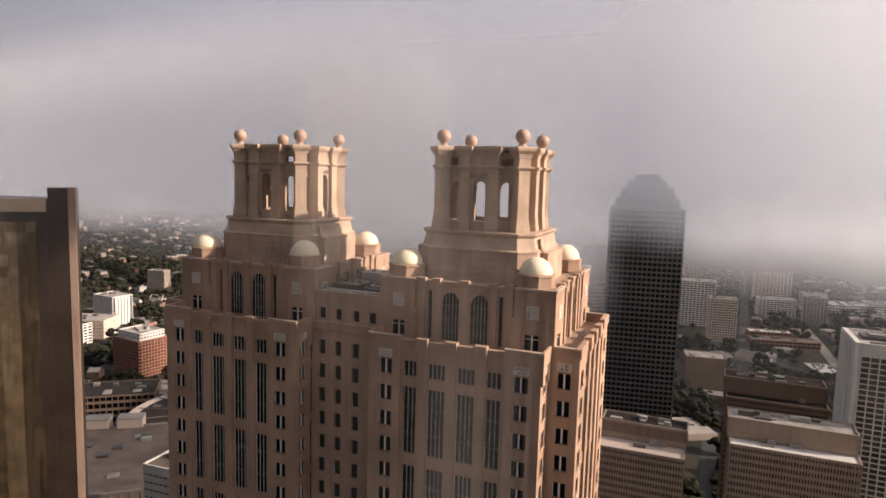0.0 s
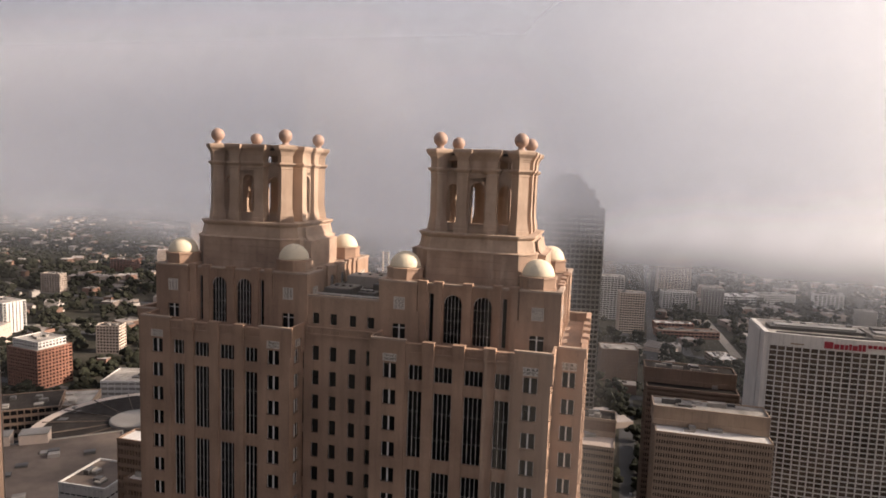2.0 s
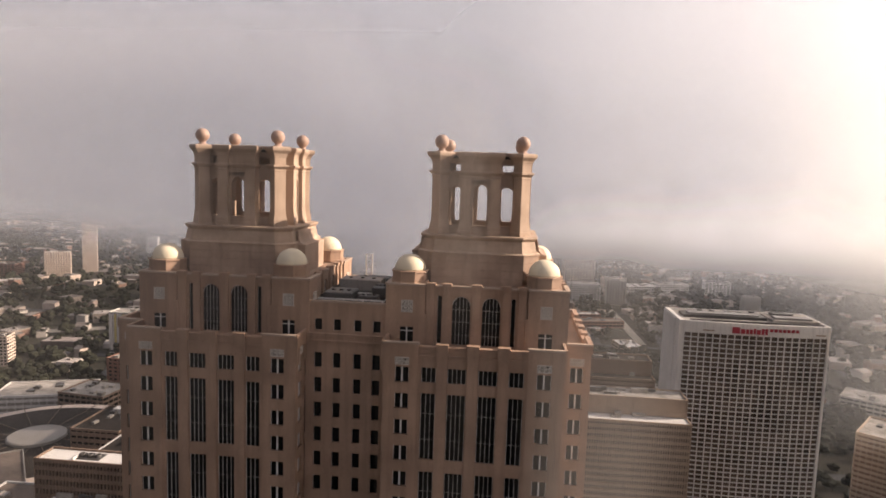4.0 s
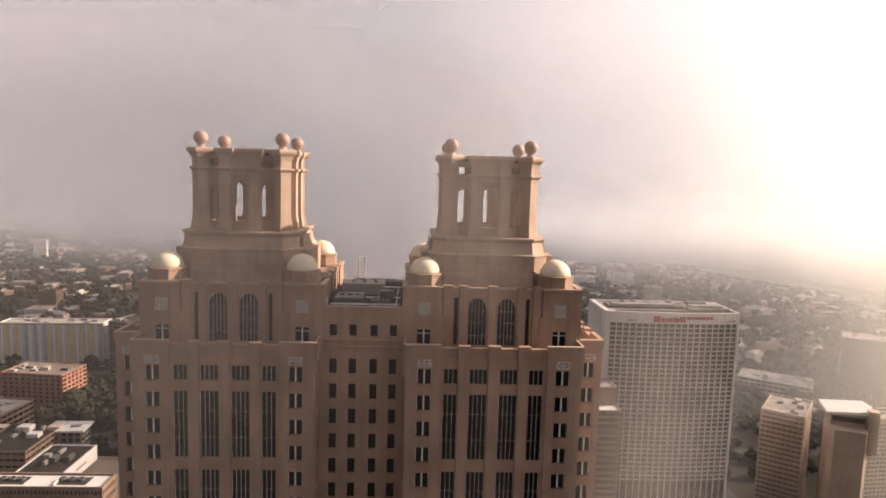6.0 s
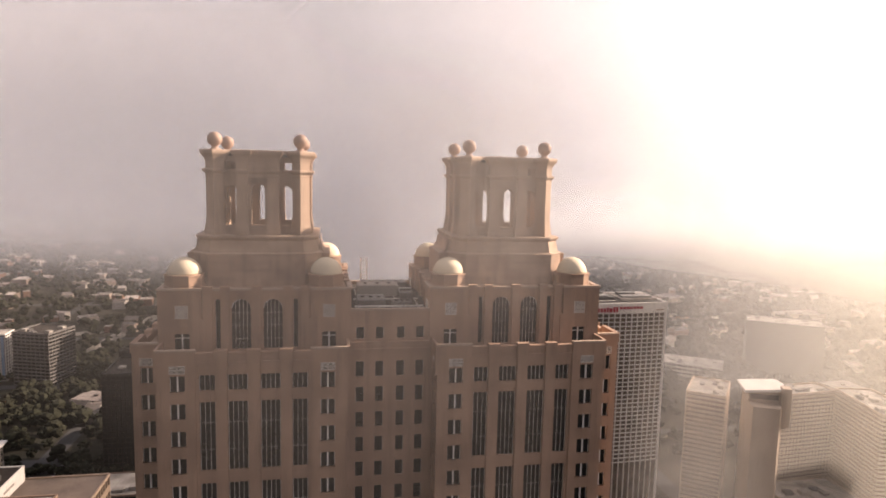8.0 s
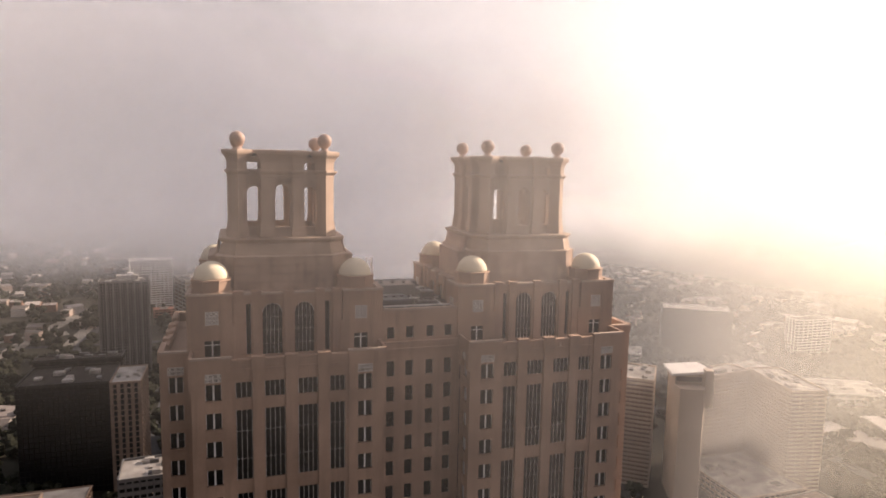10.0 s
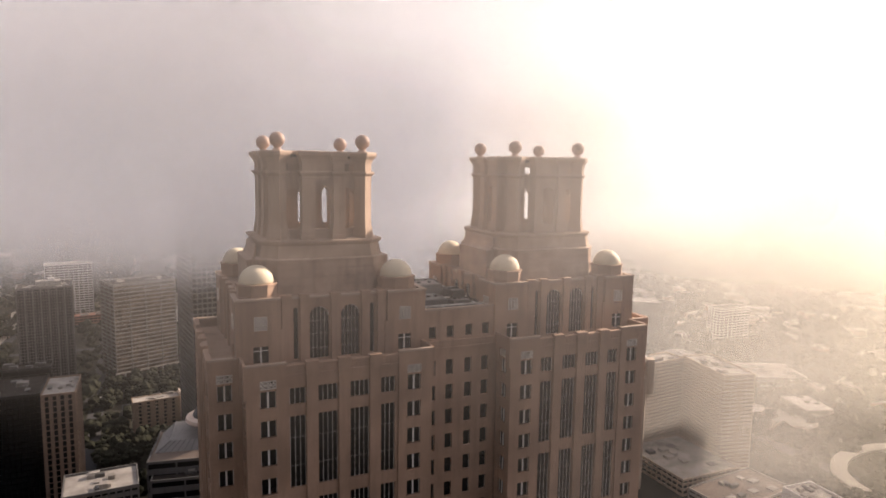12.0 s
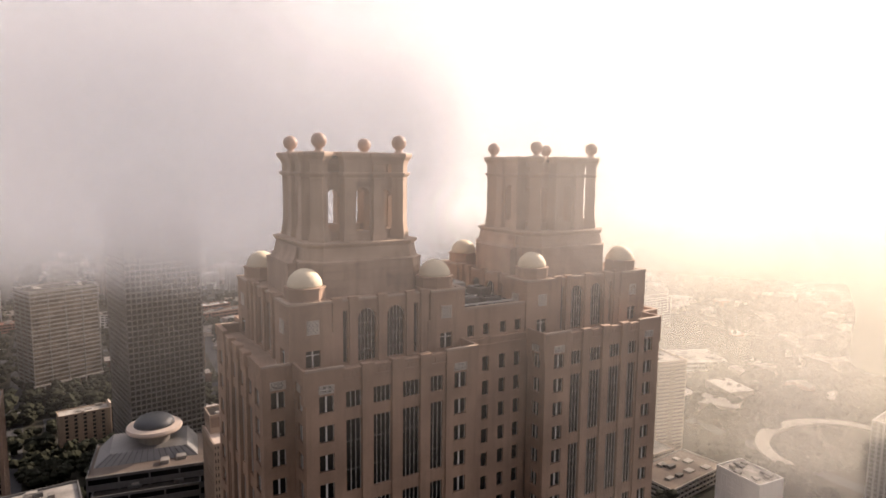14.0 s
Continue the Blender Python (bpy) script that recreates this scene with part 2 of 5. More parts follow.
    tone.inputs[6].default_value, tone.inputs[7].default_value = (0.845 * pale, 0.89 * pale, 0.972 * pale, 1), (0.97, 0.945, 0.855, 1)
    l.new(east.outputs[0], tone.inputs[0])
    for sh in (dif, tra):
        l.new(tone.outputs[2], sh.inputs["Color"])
    # eastern mist also passes more light through, for the same glow
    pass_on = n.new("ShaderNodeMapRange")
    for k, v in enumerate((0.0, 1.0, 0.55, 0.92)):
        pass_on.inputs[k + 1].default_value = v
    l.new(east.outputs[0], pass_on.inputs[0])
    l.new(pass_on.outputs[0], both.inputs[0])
    uneven = n.new("ShaderNodeMapRange")
    for k, v in enumerate((0.3, 0.7, 0.6 * side, 1.4 * side)):
        uneven.inputs[k + 1].default_value = v
    l.new(noi.outputs["Fac"], uneven.inputs[0])
    patch = n.new("ShaderNodeMix")
    l.new(east.outputs[0], patch.inputs[0])
    l.new(up.outputs[0], patch.inputs[2])
    l.new(uneven.outputs[0], patch.inputs[3])
    l.new(patch.outputs[0], mul.inputs[0])
    l.new(gone.outputs[0], mul.inputs[1])
    foot = n.new("ShaderNodeMapRange")
    foot.interpolation_type = "SMOOTHSTEP"
    for k, v in enumerate((0.0, 0.09 * radius, 0.0, 1.0)):
        foot.inputs[k + 1].default_value = v
    l.new(sep.outputs["Z"], foot.inputs[0])
    thin = n.new("ShaderNodeMath")
    thin.operation = "MULTIPLY"
    l.new(mul.outputs[0], thin.inputs[0])
    l.new(foot.outputs[0], thin.inputs[1])
    west = n.new("ShaderNodeMapRange")
    west.interpolation_type = "SMOOTHSTEP"
    for k, v in enumerate((*span, west_part, 1.0)):
        west.inputs[k + 1].default_value = v
    l.new(sep.outputs["X"], west.inputs[0])
    last = n.new("ShaderNodeMath")
    last.operation = "MULTIPLY"
    l.new(thin.outputs[0], last.inputs[0])
    l.new(west.outputs[0], last.inputs[1])
    l.new(last.outputs[0], mix.inputs[0])
    l.new(clear.outputs[0], mix.inputs[1])
    l.new(both.outputs[0], mix.inputs[2])
    l.new(mix.outputs[0], out.inputs["Surface"])
    return m


def mist_material(name, most, foot, rise, top, ends, scale, lean=(1.0, 1.0)):
    """Thin drifting mist: its density along the sheet and up it, each from 0 to 1, with soft ends and uneven wisps."""
    m = bpy.data.materials.new(name)
    m.use_nodes = True
    n, l = m.node_tree.nodes, m.node_tree.links
    n.clear()
    out, clear, dif, tra = n.new("ShaderNodeOutputMaterial"), n.new("ShaderNodeBsdfTransparent"), n.new("ShaderNodeBsdfDiffuse"), n.new("ShaderNodeBsdfTranslucent")
    both, mix = n.new("ShaderNodeMixShader"), n.new("ShaderNodeMixShader")
    both.inputs[0].default_value = 0.5
    for k, sh in ((1, dif), (2, tra)):
        sh.inputs["Color"].default_value = (0.50, 0.49, 0.48, 1)
        l.new(sh.outputs[0], both.inputs[k])
    co, geo, sep, noi = n.new("ShaderNodeTexCoord"), n.new("ShaderNodeNewGeometry"), n.new("ShaderNodeSeparateXYZ"), n.new("ShaderNodeTexNoise")
    l.new(co.outputs["Generated"], sep.inputs[0])
    l.new(geo.outputs["Position"], noi.inputs["Vector"])
    noi.inputs["Scale"].default_value, noi.inputs["Detail"].default_value = scale, 3.0
    factors = []
    for source, row, kind in ((sep.outputs["Z"], (foot[0], rise, foot[1], 1.0), "SMOOTHSTEP"), (sep.outputs["Z"], (top, 1.0, 1.0, 0.0), "SMOOTHSTEP"), (sep.outputs["X"], (0.0, ends, 0.0, 1.0), "SMOOTHSTEP"),
                              (sep.outputs["X"], (1.0 - ends, 1.0, 1.0, 0.0), "SMOOTHSTEP"), (sep.outputs["X"], (0.25, 0.72, *lean), "SMOOTHSTEP"), (noi.outputs["Fac"], (0.3, 0.7, 0.55, 1.45), "LINEAR")):
        r = n.new("ShaderNodeMapRange")
        r.interpolation_type = kind
        for k, v in enumerate(row):
            r.inputs[k + 1].default_value = v
        l.new(source, r.inputs[0])
        factors.append(r.outputs[0])
    total = None
    for fac in factors:
        mul = n.new("ShaderNodeMath")
        mul.operation = "MULTIPLY"
        if total is None:
            mul.inputs[0].default_value = most
        else:
            l.new(total, mul.inputs[0])
        l.new(fac, mul.inputs[1])
        total = mul.outputs[0]
    l.new(total, mix.inputs[0])
    l.new(clear.outputs[0], mix.inputs[1])
    l.new(both.outputs[0], mix.inputs[2])
    l.new(mix.outputs[0], out.inputs["Surface"])
    return m


# ---- mesh helpers ----
class Geo:
    """Collects faces, then makes one mesh of them."""

    def __init__(self):
        self.v, self.f = [], []

    def poly(self, pts):
        k = len(self.v)
        self.v += [tuple(p) for p in pts]
        self.f.append(tuple(range(k, k + len(pts))))

    def box(self, x0, x1, y0, y1, z0, z1):
        k = len(self.v)
        self.v += [(x0, y0, z0), (x1, y0, z0), (x1, y1, z0), (x0, y1, z0), (x0, y0, z1), (x1, y0, z1), (x1, y1, z1), (x0, y1, z1)]
        self.f += [tuple(k + i for i in q) for q in ((3, 2, 1, 0), (4, 5, 6, 7), (0, 1, 5, 4), (1, 2, 6, 5), (2, 3, 7, 6), (3, 0, 4, 7))]
        return self

    def loft(self, rings, cap=True):
        """Rings of (x, y, z), each counter-clockwise from above, from below upwards."""
        k, n = len(self.v), len(rings[0])
        for r in rings:
            self.v += [tuple(p) for p in r]
        for j in range(len(rings) - 1):
            for i in range(n):
                a, b = k + j * n + i, k + j * n + (i + 1) % n
                self.f.append((a, b, b + n, a + n))
        if cap:
            self.f.append(tuple(range(k + n - 1, k - 1, -1)))
            e = k + (len(rings) - 1) * n
            self.f.append(tuple(range(e, e + n)))
        return self

    def prism(self, poly, z0, z1):
        return self.loft([[(x, y, z0) for x, y in poly], [(x, y, z1) for x, y in poly]])

    def lathe(self, profile, n, cx=0.0, cy=0.0, turn=0.0):
        rings = [[(cx + r * math.cos(turn + 2 * math.pi * i / n), cy + r * math.sin(turn + 2 * math.pi * i / n), z) for i in range(n)] for r, z in profile]
        return self.loft(rings)

    def mesh(self, name):
        me = bpy.data.meshes.new(name)
        me.from_pydata(self.v, [], self.f)
        me.update()
        return me


def part(name, geo, mat, parent, label="", at=None, smooth=False):
    """One mesh object, a child of a thing or of one of its parts."""
    me = geo.mesh(name) if isinstance(geo, Geo) else geo
    if not me.materials:
        me.materials.append(mat)
    if smooth:
        me.polygons.foreach_set("use_smooth", [True] * len(me.polygons))
    ob = new(name, me)
    ob.parent = parent
    if at is not None:
        ob.matrix_local = at
    return tagged(ob, label)


def octagon(a, c, cx=0.0, cy=0.0):
    """Half width a, with corners cut so that each main side is 2c long."""
    return [(cx + x, cy + y) for x, y in ((c, -a), (a, -c), (a, c), (c, a), (-c, a), (-a, c), (-a, -c), (-c, -a))]


# ---- the ground ----
g = Geo()
g.lathe([(4700.0, -2.0), (4700.0, 0.0)], 96)
ground = tagged(part("ground", g, GROUND, None), "dark green and grey city ground reaching the horizon", "ground", kind="structure")

# ---- the twin-crowned office tower ----
TX, TY = 0.0, 17.4
tower = tagged(new("office_tower"), "rose granite office tower with two columned crowns and pale domes", "skyscraper")
tower.location = (TX, TY, 0)
FLOOR = 3.9
FIRST = 201.7
NEAR_Z = 158.0


class Face:
    """One side of the tower: u runs to the right as seen from outside, d outwards from the centre."""

    def __init__(self, turn):
        self.turn = turn
        self.m = Matrix.Rotation(radians(turn), 4, "Z")

    def p(self, u, d, z):
        return self.m @ Vector((u, -d, z))

    def quad(self, g, pts):
        g.poly([self.p(*q) for q in pts])

    def box(self, g, u0, u1, d0, d1, z0, z1):
        k = len(g.v)
        g.v += [tuple(self.p(u, d, z)) for z in (z0, z1) for u, d in ((u0, d1), (u1, d1), (u1, d0), (u0, d0))]
        g.f += [tuple(k + i for i in q) for q in ((3, 2, 1, 0), (4, 5, 6, 7), (0, 1, 5, 4), (1, 2, 6, 5), (2, 3, 7, 6), (3, 0, 4, 7))]

    def at(self, u, d, z):
        return self.m @ Matrix.Translation((u, -d, z))

    def wall(self, g, d, u0, u1, z0, z1, holes=(), reveal=0.35):
        us = sorted({u0, u1, *[h[0] for h in holes], *[h[1] for h in holes]})
        zs = sorted({z0, z1, *[h[2] for h in holes], *[h[3] for h in holes]})
        cut = set()
        for i in range(len(us) - 1):
            for j in range(len(zs) - 1):
                um, zm = (us[i] + us[i + 1]) / 2, (zs[j] + zs[j + 1]) / 2
                if any(h[0] < um < h[1] and h[2] < zm < h[3] for h in holes):
                    cut.add((i, j))
        for i in range(len(us) - 1):
            j = 0
            while j < len(zs) - 1:
                if (i, j) in cut:
                    j += 1
                    continue
                e = j
                while e + 1 < len(zs) - 1 and (i, e + 1) not in cut:
                    e += 1
                self.quad(g, [(us[i], d, zs[j]), (us[i + 1], d, zs[j]), (us[i + 1], d, zs[e + 1]), (us[i], d, zs[e + 1])])
                j = e + 1
        r = d - reveal
        for a, b, c, e in holes:
            self.quad(g, [(a, d, c), (a, r, c), (b, r, c), (b, d, c)][::-1])
            self.quad(g, [(a, d, e), (a, r, e), (b, r, e), (b, d, e)])
            self.quad(g, [(a, d, c), (a, d, e), (a, r, e), (a, r, c)][::-1])
            self.quad(g, [(b, d, c), (b, d, e), (b, r, e), (b, r, c)])


FRONT, RIGHT, BACK, LEFT = Face(0), Face(90), Face(180), Face(270)
walls, far_glass, far_bars, rest_bars = Geo(), Geo(), Geo(), Geo()
block_meshes = {}


def block(face, name, u0, u1, d0, d1, z0, z1, mat=None):
    """A dressed stone block on one side of the tower, as a part of its own."""
    mat = mat or STONE
    w, t, h = u1 - u0, d1 - d0, z1 - z0
    key = (name, round(w, 3), round(t, 3), round(h, 3), mat.name)
    if key not in block_meshes:
        ge, e = Geo(), min(0.04, w / 4, t / 4, h / 4)
        ge.loft([[(-w / 2 + i, -t / 2 + i, z), (w / 2 - i, -t / 2 + i, z), (w / 2 - i, t / 2 - i, z), (-w / 2 + i, t / 2 - i, z)] for i, z in ((0, 0), (0, h - e), (e, h))])
        block_meshes[key] = ge.mesh(name)
    part(name, block_meshes[key], mat, tower, at=face.at((u0 + u1) / 2, (d0 + d1) / 2, z0))
window_meshes = {}


def window_parts(kind, w, h):
    """The glass, its bars and its sill, for a window whose lower middle is the origin."""
    key = (kind, round(w, 2), round(h, 2))
    if key in window_meshes:
        return window_meshes[key]
    gl, ba, si = Geo(), Geo(), Geo()
    x = w / 2
    if kind == "arch":
        r, n = x, 12
        rim = [(x * math.cos(math.pi * i / n), h - r + r * math.sin(math.pi * i / n)) for i in range(n + 1)]
        prof = [(-x, 0.0), (x, 0.0), *rim]
        gl.f.append(tuple(range(len(prof))))
        gl.v += [(a, 0.0, b) for a, b in prof]
        for k in range(1, 5):
            u = -x + w * k / 5
            ba.box(u - 0.018, u + 0.018, -0.10, -0.02, 0, h - r + math.sqrt(max(r * r - u * u, 0)) - 0.02)
        for z in (h * 0.20, h * 0.47, h * 0.72):
            ba.box(-x, x, -0.05, -0.02, z - 0.016, z + 0.016)
        for i in range(n):
            (a, b), (c, e) = rim[i], rim[i + 1]
            k = 0.94
            ba.poly([(a, -0.09, b), (c, -0.09, e), (c * k, -0.09, (e - h + r) * k + h - r), (a * k, -0.09, (b - h + r) * k + h - r)])
    else:
        gl.box(-x, x, 0, 0.05, 0, h)
        if kind == "pair":
            ba.box(-0.11, 0.11, -0.14, -0.01, 0, h)
            ba.box(-x, -x + 0.07, -0.06, -0.01, 0, h)
            ba.box(x - 0.07, x, -0.06, -0.01, 0, h)
        elif kind == "cross":
            ba.box(-0.09, 0.09, -0.12, -0.01, 0, h)
            ba.box(-x, x, -0.09, -0.01, h * 0.70, h * 0.70 + 0.09)
        elif kind in ("bay", "bay_narrow"):
            bars = 4 if kind == "bay" else 3
            for k in range(bars + 1):
                u = -x + 0.07 + (w - 0.14) * k / bars
                ba.box(u - 0.024, u + 0.024, -0.12, -0.01, 0, h)
            z = FLOOR - 1.0
            while z < h - 0.5:
                ba.box(-x, x, -0.03, -0.01, z - 0.015, z + 0.015)
                z += FLOOR
        else:
            for q in (-1, 1):
                ba.box(q * x - 0.03, q * x + 0.03, -0.04, -0.01, 0, h)
    if kind in ("pair", "cross"):
        si.box(-x - 0.12, x + 0.12, -0.48, 0.0, -0.20, 0.0)
    boxes = 7 if kind == "arch" else len(ba.v) // 8
    pieces = []
    for k in range(boxes):
        one = Geo()
        one.v, one.f = ba.v[8 * k:8 * k + 8], [tuple(i - 8 * k for i in q) for q in ba.f[6 * k:6 * k + 6]]
        pieces.append(one.mesh("glazing_bar"))
    if 8 * boxes < len(ba.v):
        one = Geo()
        one.v, one.f = ba.v[8 * boxes:], [tuple(i - 8 * boxes for i in q) for q in ba.f[6 * boxes:]]
        pieces.append(one.mesh("arch_rim"))
    made = [gl.mesh("window"), (pieces, ba)]
    made.append(si.mesh("sill") if si.v else None)
    window_meshes[key] = made
    return made


def window(face, kind, u0, u1, d, z0, z1, reveal=0.35, near=True):
    w, h, at = u1 - u0, z1 - z0, face.at((u0 + u1) / 2, d - reveal, z0)
    if near and z1 > NEAR_Z:
        gl, ba, si = window_parts(kind, w, h)
        ob = part("window", gl, GLASS, tower, at=at)
        pieces, geo = ba
        if face is FRONT and z0 > 185:
            for me in pieces:
                part(me.name.split(".")[0], me, FRAME, ob)
        else:
            k = len(rest_bars.v)
            rest_bars.v += [tuple(at @ Vector(v)) for v in geo.v]
            rest_bars.f += [tuple(k + i for i in q) for q in geo.f]
        if si:
            part("sill", si, STONE, ob)
    else:
        face.quad(far_glass, [(u0, d - reveal, z0), (u1, d - reveal, z0), (u1, d - reveal, z1), (u0, d - reveal, z1)])
        um = (u0 + u1) / 2
        face.box(far_bars, um - 0.1, um + 0.1, d - reveal, d - reveal + 0.1, z0, z1)


def lattice(face, u0, u1, d, z0, z1, nu, nz):
    """A pale pierced screen of rings and crosses in a frame."""
    key = ("lattice", nu, nz)
    w, h = u1 - u0, z1 - z0
    if key not in window_meshes:
        ge = Geo()
        t = 0.06
        for i in range(nu + 1):
            x = -w / 2 + t / 2 + (w - t) * i / nu
            ge.box(x - t / 2, x + t / 2, -0.10, 0, 0, h)
        for j in range(nz + 1):
            z = t / 2 + (h - t) * j / nz
            ge.box(-w / 2, w / 2, -0.098, 0, z - t / 2, z + t / 2)
        for i in range(nu):
            for j in range(nz):
                cx, cz, q = -w / 2 + w * (i + 0.5) / nu, h * (j + 0.5) / nz, min(w / nu, h / nz) / 2
                ge.poly([(cx + 0.3 * q * math.cos(math.pi * k / 6), -0.096, cz + 0.3 * q * math.sin(math.pi * k / 6)) for k in range(12)][::-1])
                for k in range(8):
                    a, sw = math.pi * k / 4, 0.042 if k % 2 else 0.02
                    dx, dz = math.cos(a), math.sin(a)
                    far = q * (1.3 if k % 2 else 0.97)
                    p, o = (cx + dx * q * 0.25, cz + dz * q * 0.25), (cx + dx * far, cz + dz * far)
                    ge.poly([(p[0] - dz * sw, -0.094, p[1] + dx * sw), (p[0] + dz * sw, -0.094, p[1] - dx * sw), (o[0] + dz * sw, -0.094, o[1] - dx * sw), (o[0] - dz * sw, -0.094, o[1] + dx * sw)])
        window_meshes[key] = ge.mesh("lattice_screen")
    part("lattice_screen", window_meshes[key], LATT, tower, "pale pierced lattice screen", at=face.at((u0 + u1) / 2, d - 0.02, z0))


def pair_column(face, d, a, b, u0, u1, near, screen=True, top=205.35, kind="pair"):
    """A strip of wall from a to b with one window on each floor."""
    holes = []
    z = FIRST
    while z > 8:
        holes.append((u0, u1, z - 2.2, z))
        z -= FLOOR
    if screen:
        holes.append((u0 - 0.02, u1 + 0.02, 202.02, 203.12))
    face.wall(walls, d, a, b, 0, top, holes)
    for h in holes:
        if h[2] > 202:
            face.quad(far_glass, [(h[0], d - 0.3, h[2]), (h[1], d - 0.3, h[2]), (h[1], d - 0.3, h[3]), (h[0], d - 0.3, h[3])])
            if near:
                lattice(face, h[0], h[1], d, h[2], h[3], 3, 2)
        else:
            window(face, kind, h[0], h[1], d, h[2], h[3], near=near)


def coping(face, a, b, d, z, out=0.12, deep=0.5):
    block(face, "coping", a, b, d - deep, d + out, z - 0.28, z, PALE)


def bay_face(face, c, d, half, near, width=1.0):
    """The middle of a side: tall three-storey windows between piers, with a parapet."""
    s = width
    cols = [(-7.3 * s, -5.15 * s, "bay_narrow"), (-3.55 * s, -0.85 * s, "bay"), (0.85 * s, 3.55 * s, "bay"), (5.15 * s, 7.3 * s, "bay_narrow")]
    holes = []
    for a, b, k in cols:
        holes.append((c + a, c + b, 199.5, 201.7, k))
        z = 197.9
        while z > 12:
            holes.append((c + a, c + b, z - 9.85, z, k))
            z -= 3 * FLOOR
    face.wall(walls, d, c - half, c + half, 0, 204.7, [h[:4] for h in holes])
    for a, b, z0, z1, k in holes:
        window(face, k, a, b, d, z0, z1, near=near)
    for m, w in ((-4.35 * s, 0.78), (0, 0.78), (4.35 * s, 0.78)):
        block(face, "pier", c + m - w, c + m + w, d - 0.2, d + 0.32, 0, 203.3)
        block(face, "pier_cap", c + m - w - 0.1, c + m + w + 0.1, d - 0.5, d + 0.55, 203.3, 205.25)
    block(face, "string_course", c - half, c + half, d - 0.55, d + 0.14, 203.35, 203.6)
    block(face, "parapet", c - half, c + half, d - 0.5, d - 0.003, 203.6, 204.55)
    block(face, "coping", c - half, c + half, d - 0.6, d + 0.16, 204.55, 204.85)
    for m in (-6.5, -2.2, 2.2, 6.5):
        for q in (-0.9, -0.3, 0.3, 0.9):
            block(face, "parapet_panel", c + m * s + q - 0.2, c + m * s + q + 0.2, d - 0.1, d + 0.09, 203.75, 204.4)


C = 19.22
for face, near in ((FRONT, True), (BACK, False)):
    for s in (-1, 1):
        c = s * C
        for q in (-1, 1):
            a, b = sorted((c + q * 7.75, c + q * 12.8))
            u0, u1 = sorted((c + q * 9.05, c + q * 11.05))
            pair_column(face, 17.4, a, b, u0, u1, near)
            coping(face, a - 0.1, b + 0.1, 17.4, 205.35)
            e = c + q * 7.75
            face.quad(walls, [(e, 17.4, 0), (e, 17.15, 0), (e, 17.15, 205.3), (e, 17.4, 205.3)] if q < 0 else [(e, 17.15, 0), (e, 17.4, 0), (e, 17.4, 205.3), (e, 17.15, 205.3)])
        bay_face(face, c, 17.15, 7.75, near)
        # the stepped-back wing at the outer end
        a, b = sorted((s * 32.02, s * 36.2))
        u0, u1 = sorted((s * 33.25, s * 35.1))
        pair_column(face, 13.0, a, b, u0, u1, near)
        coping(face, a, b + 0.1 if s > 0 else b, 13.0, 205.35)
    # the recessed middle
    holes = []
    for u in (-5.1, -2.2, 0.95, 3.85):
        z = FIRST + 0.05
        while z > 8:
            holes.append((u, u + 1.2, z - 2.35, z))
            z -= FLOOR
        holes.append((u + 0.05, u + 1.2, 205.2, 206.95))
    face.wall(walls, 12.74, -6.42, 6.42, 0, 209.6, holes)
    for a, b, z0, z1 in holes:
        window(face, "plain", a, b, 12.74, z0, z1, near=near)
    block(face, "string_course", -6.42, 6.42, 12.2, 13.05, 203.5, 203.75)
    block(face, "parapet", -6.42, 6.42, 12.2, 12.95, 203.75, 204.5)
    block(face, "coping", -6.42, 6.42, 12.2, 13.15, 204.5, 204.8)
    for k in range(8):
        block(face, "parapet_panel", -5.9 + k * 1.5, -4.9 + k * 1.5, 12.9, 13.02, 203.9, 204.4)
    coping(face, -6.42, 6.42, 12.74, 209.75)

# the flanks of the front and back blocks, with one column of windows
for face, mid, near in ((RIGHT, -15.2, True), (RIGHT, 15.2, False), (LEFT, 15.2, True), (LEFT, -15.2, False)):
    for d in (C + 12.8, -C + 12.8):
        pair_column(face, d, mid - 2.2, mid + 2.2, mid - 0.85, mid + 0.85, near, screen=near)
        block(face, "corner_cap", mid - 2.2, mid + 2.2, d - 0.1, d + 0.30, 203.3, 205.38)
        block(face, "corner_shoulder", mid - 2.2, mid - 1.0, d - 0.1, d + 0.28, 200.8, 203.3)
        block(face, "corner_shoulder", mid + 1.0, mid + 2.2, d - 0.1, d + 0.28, 200.8, 203.3)
# the long end walls
for face in (RIGHT, LEFT):
    for q in (-1, 1):
        a, b = sorted((q * 7.75, q * 13.0))
        u0, u1 = sorted((q * 9.4, q * 11.4))
        pair_column(face, 36.2, a, b, u0, u1, True, screen=False)
        block(face, "corner_cap", a, b, 35.6, 36.4, 203.9, 205.38)
    bay_face(face, 0.0, 35.95, 7.75, True)
    for e in (-7.75, 7.75):
        face.quad(walls, [(e, 36.2, 0), (e, 35.95, 0), (e, 35.95, 205.3), (e, 36.2, 205.3)])
part("shaft_wall", walls, STONE, tower, "rose granite wall pierced by windows")

# ---- the stage under the crowns ----
def arch_spandrel(g, face, u0, u1, d, top, reveal=0.4):
    """Closes the upper corners of a square opening to a round arch."""
    r, cu, n = (u1 - u0) / 2, (u0 + u1) / 2, 12
    rim = [(cu + r * math.cos(math.pi * i / n), top - r + r * math.sin(math.pi * i / n)) for i in range(n + 1)]
    for i in range(n):
        (a, b), (c, e) = rim[i], rim[i + 1]
        face.quad(g, [(a, d, b), (a, d, top), (c, d, top), (c, d, e)])
        face.quad(g, [(a, d, b), (c, d, e), (c, d - reveal, e), (a, d - reveal, b)])


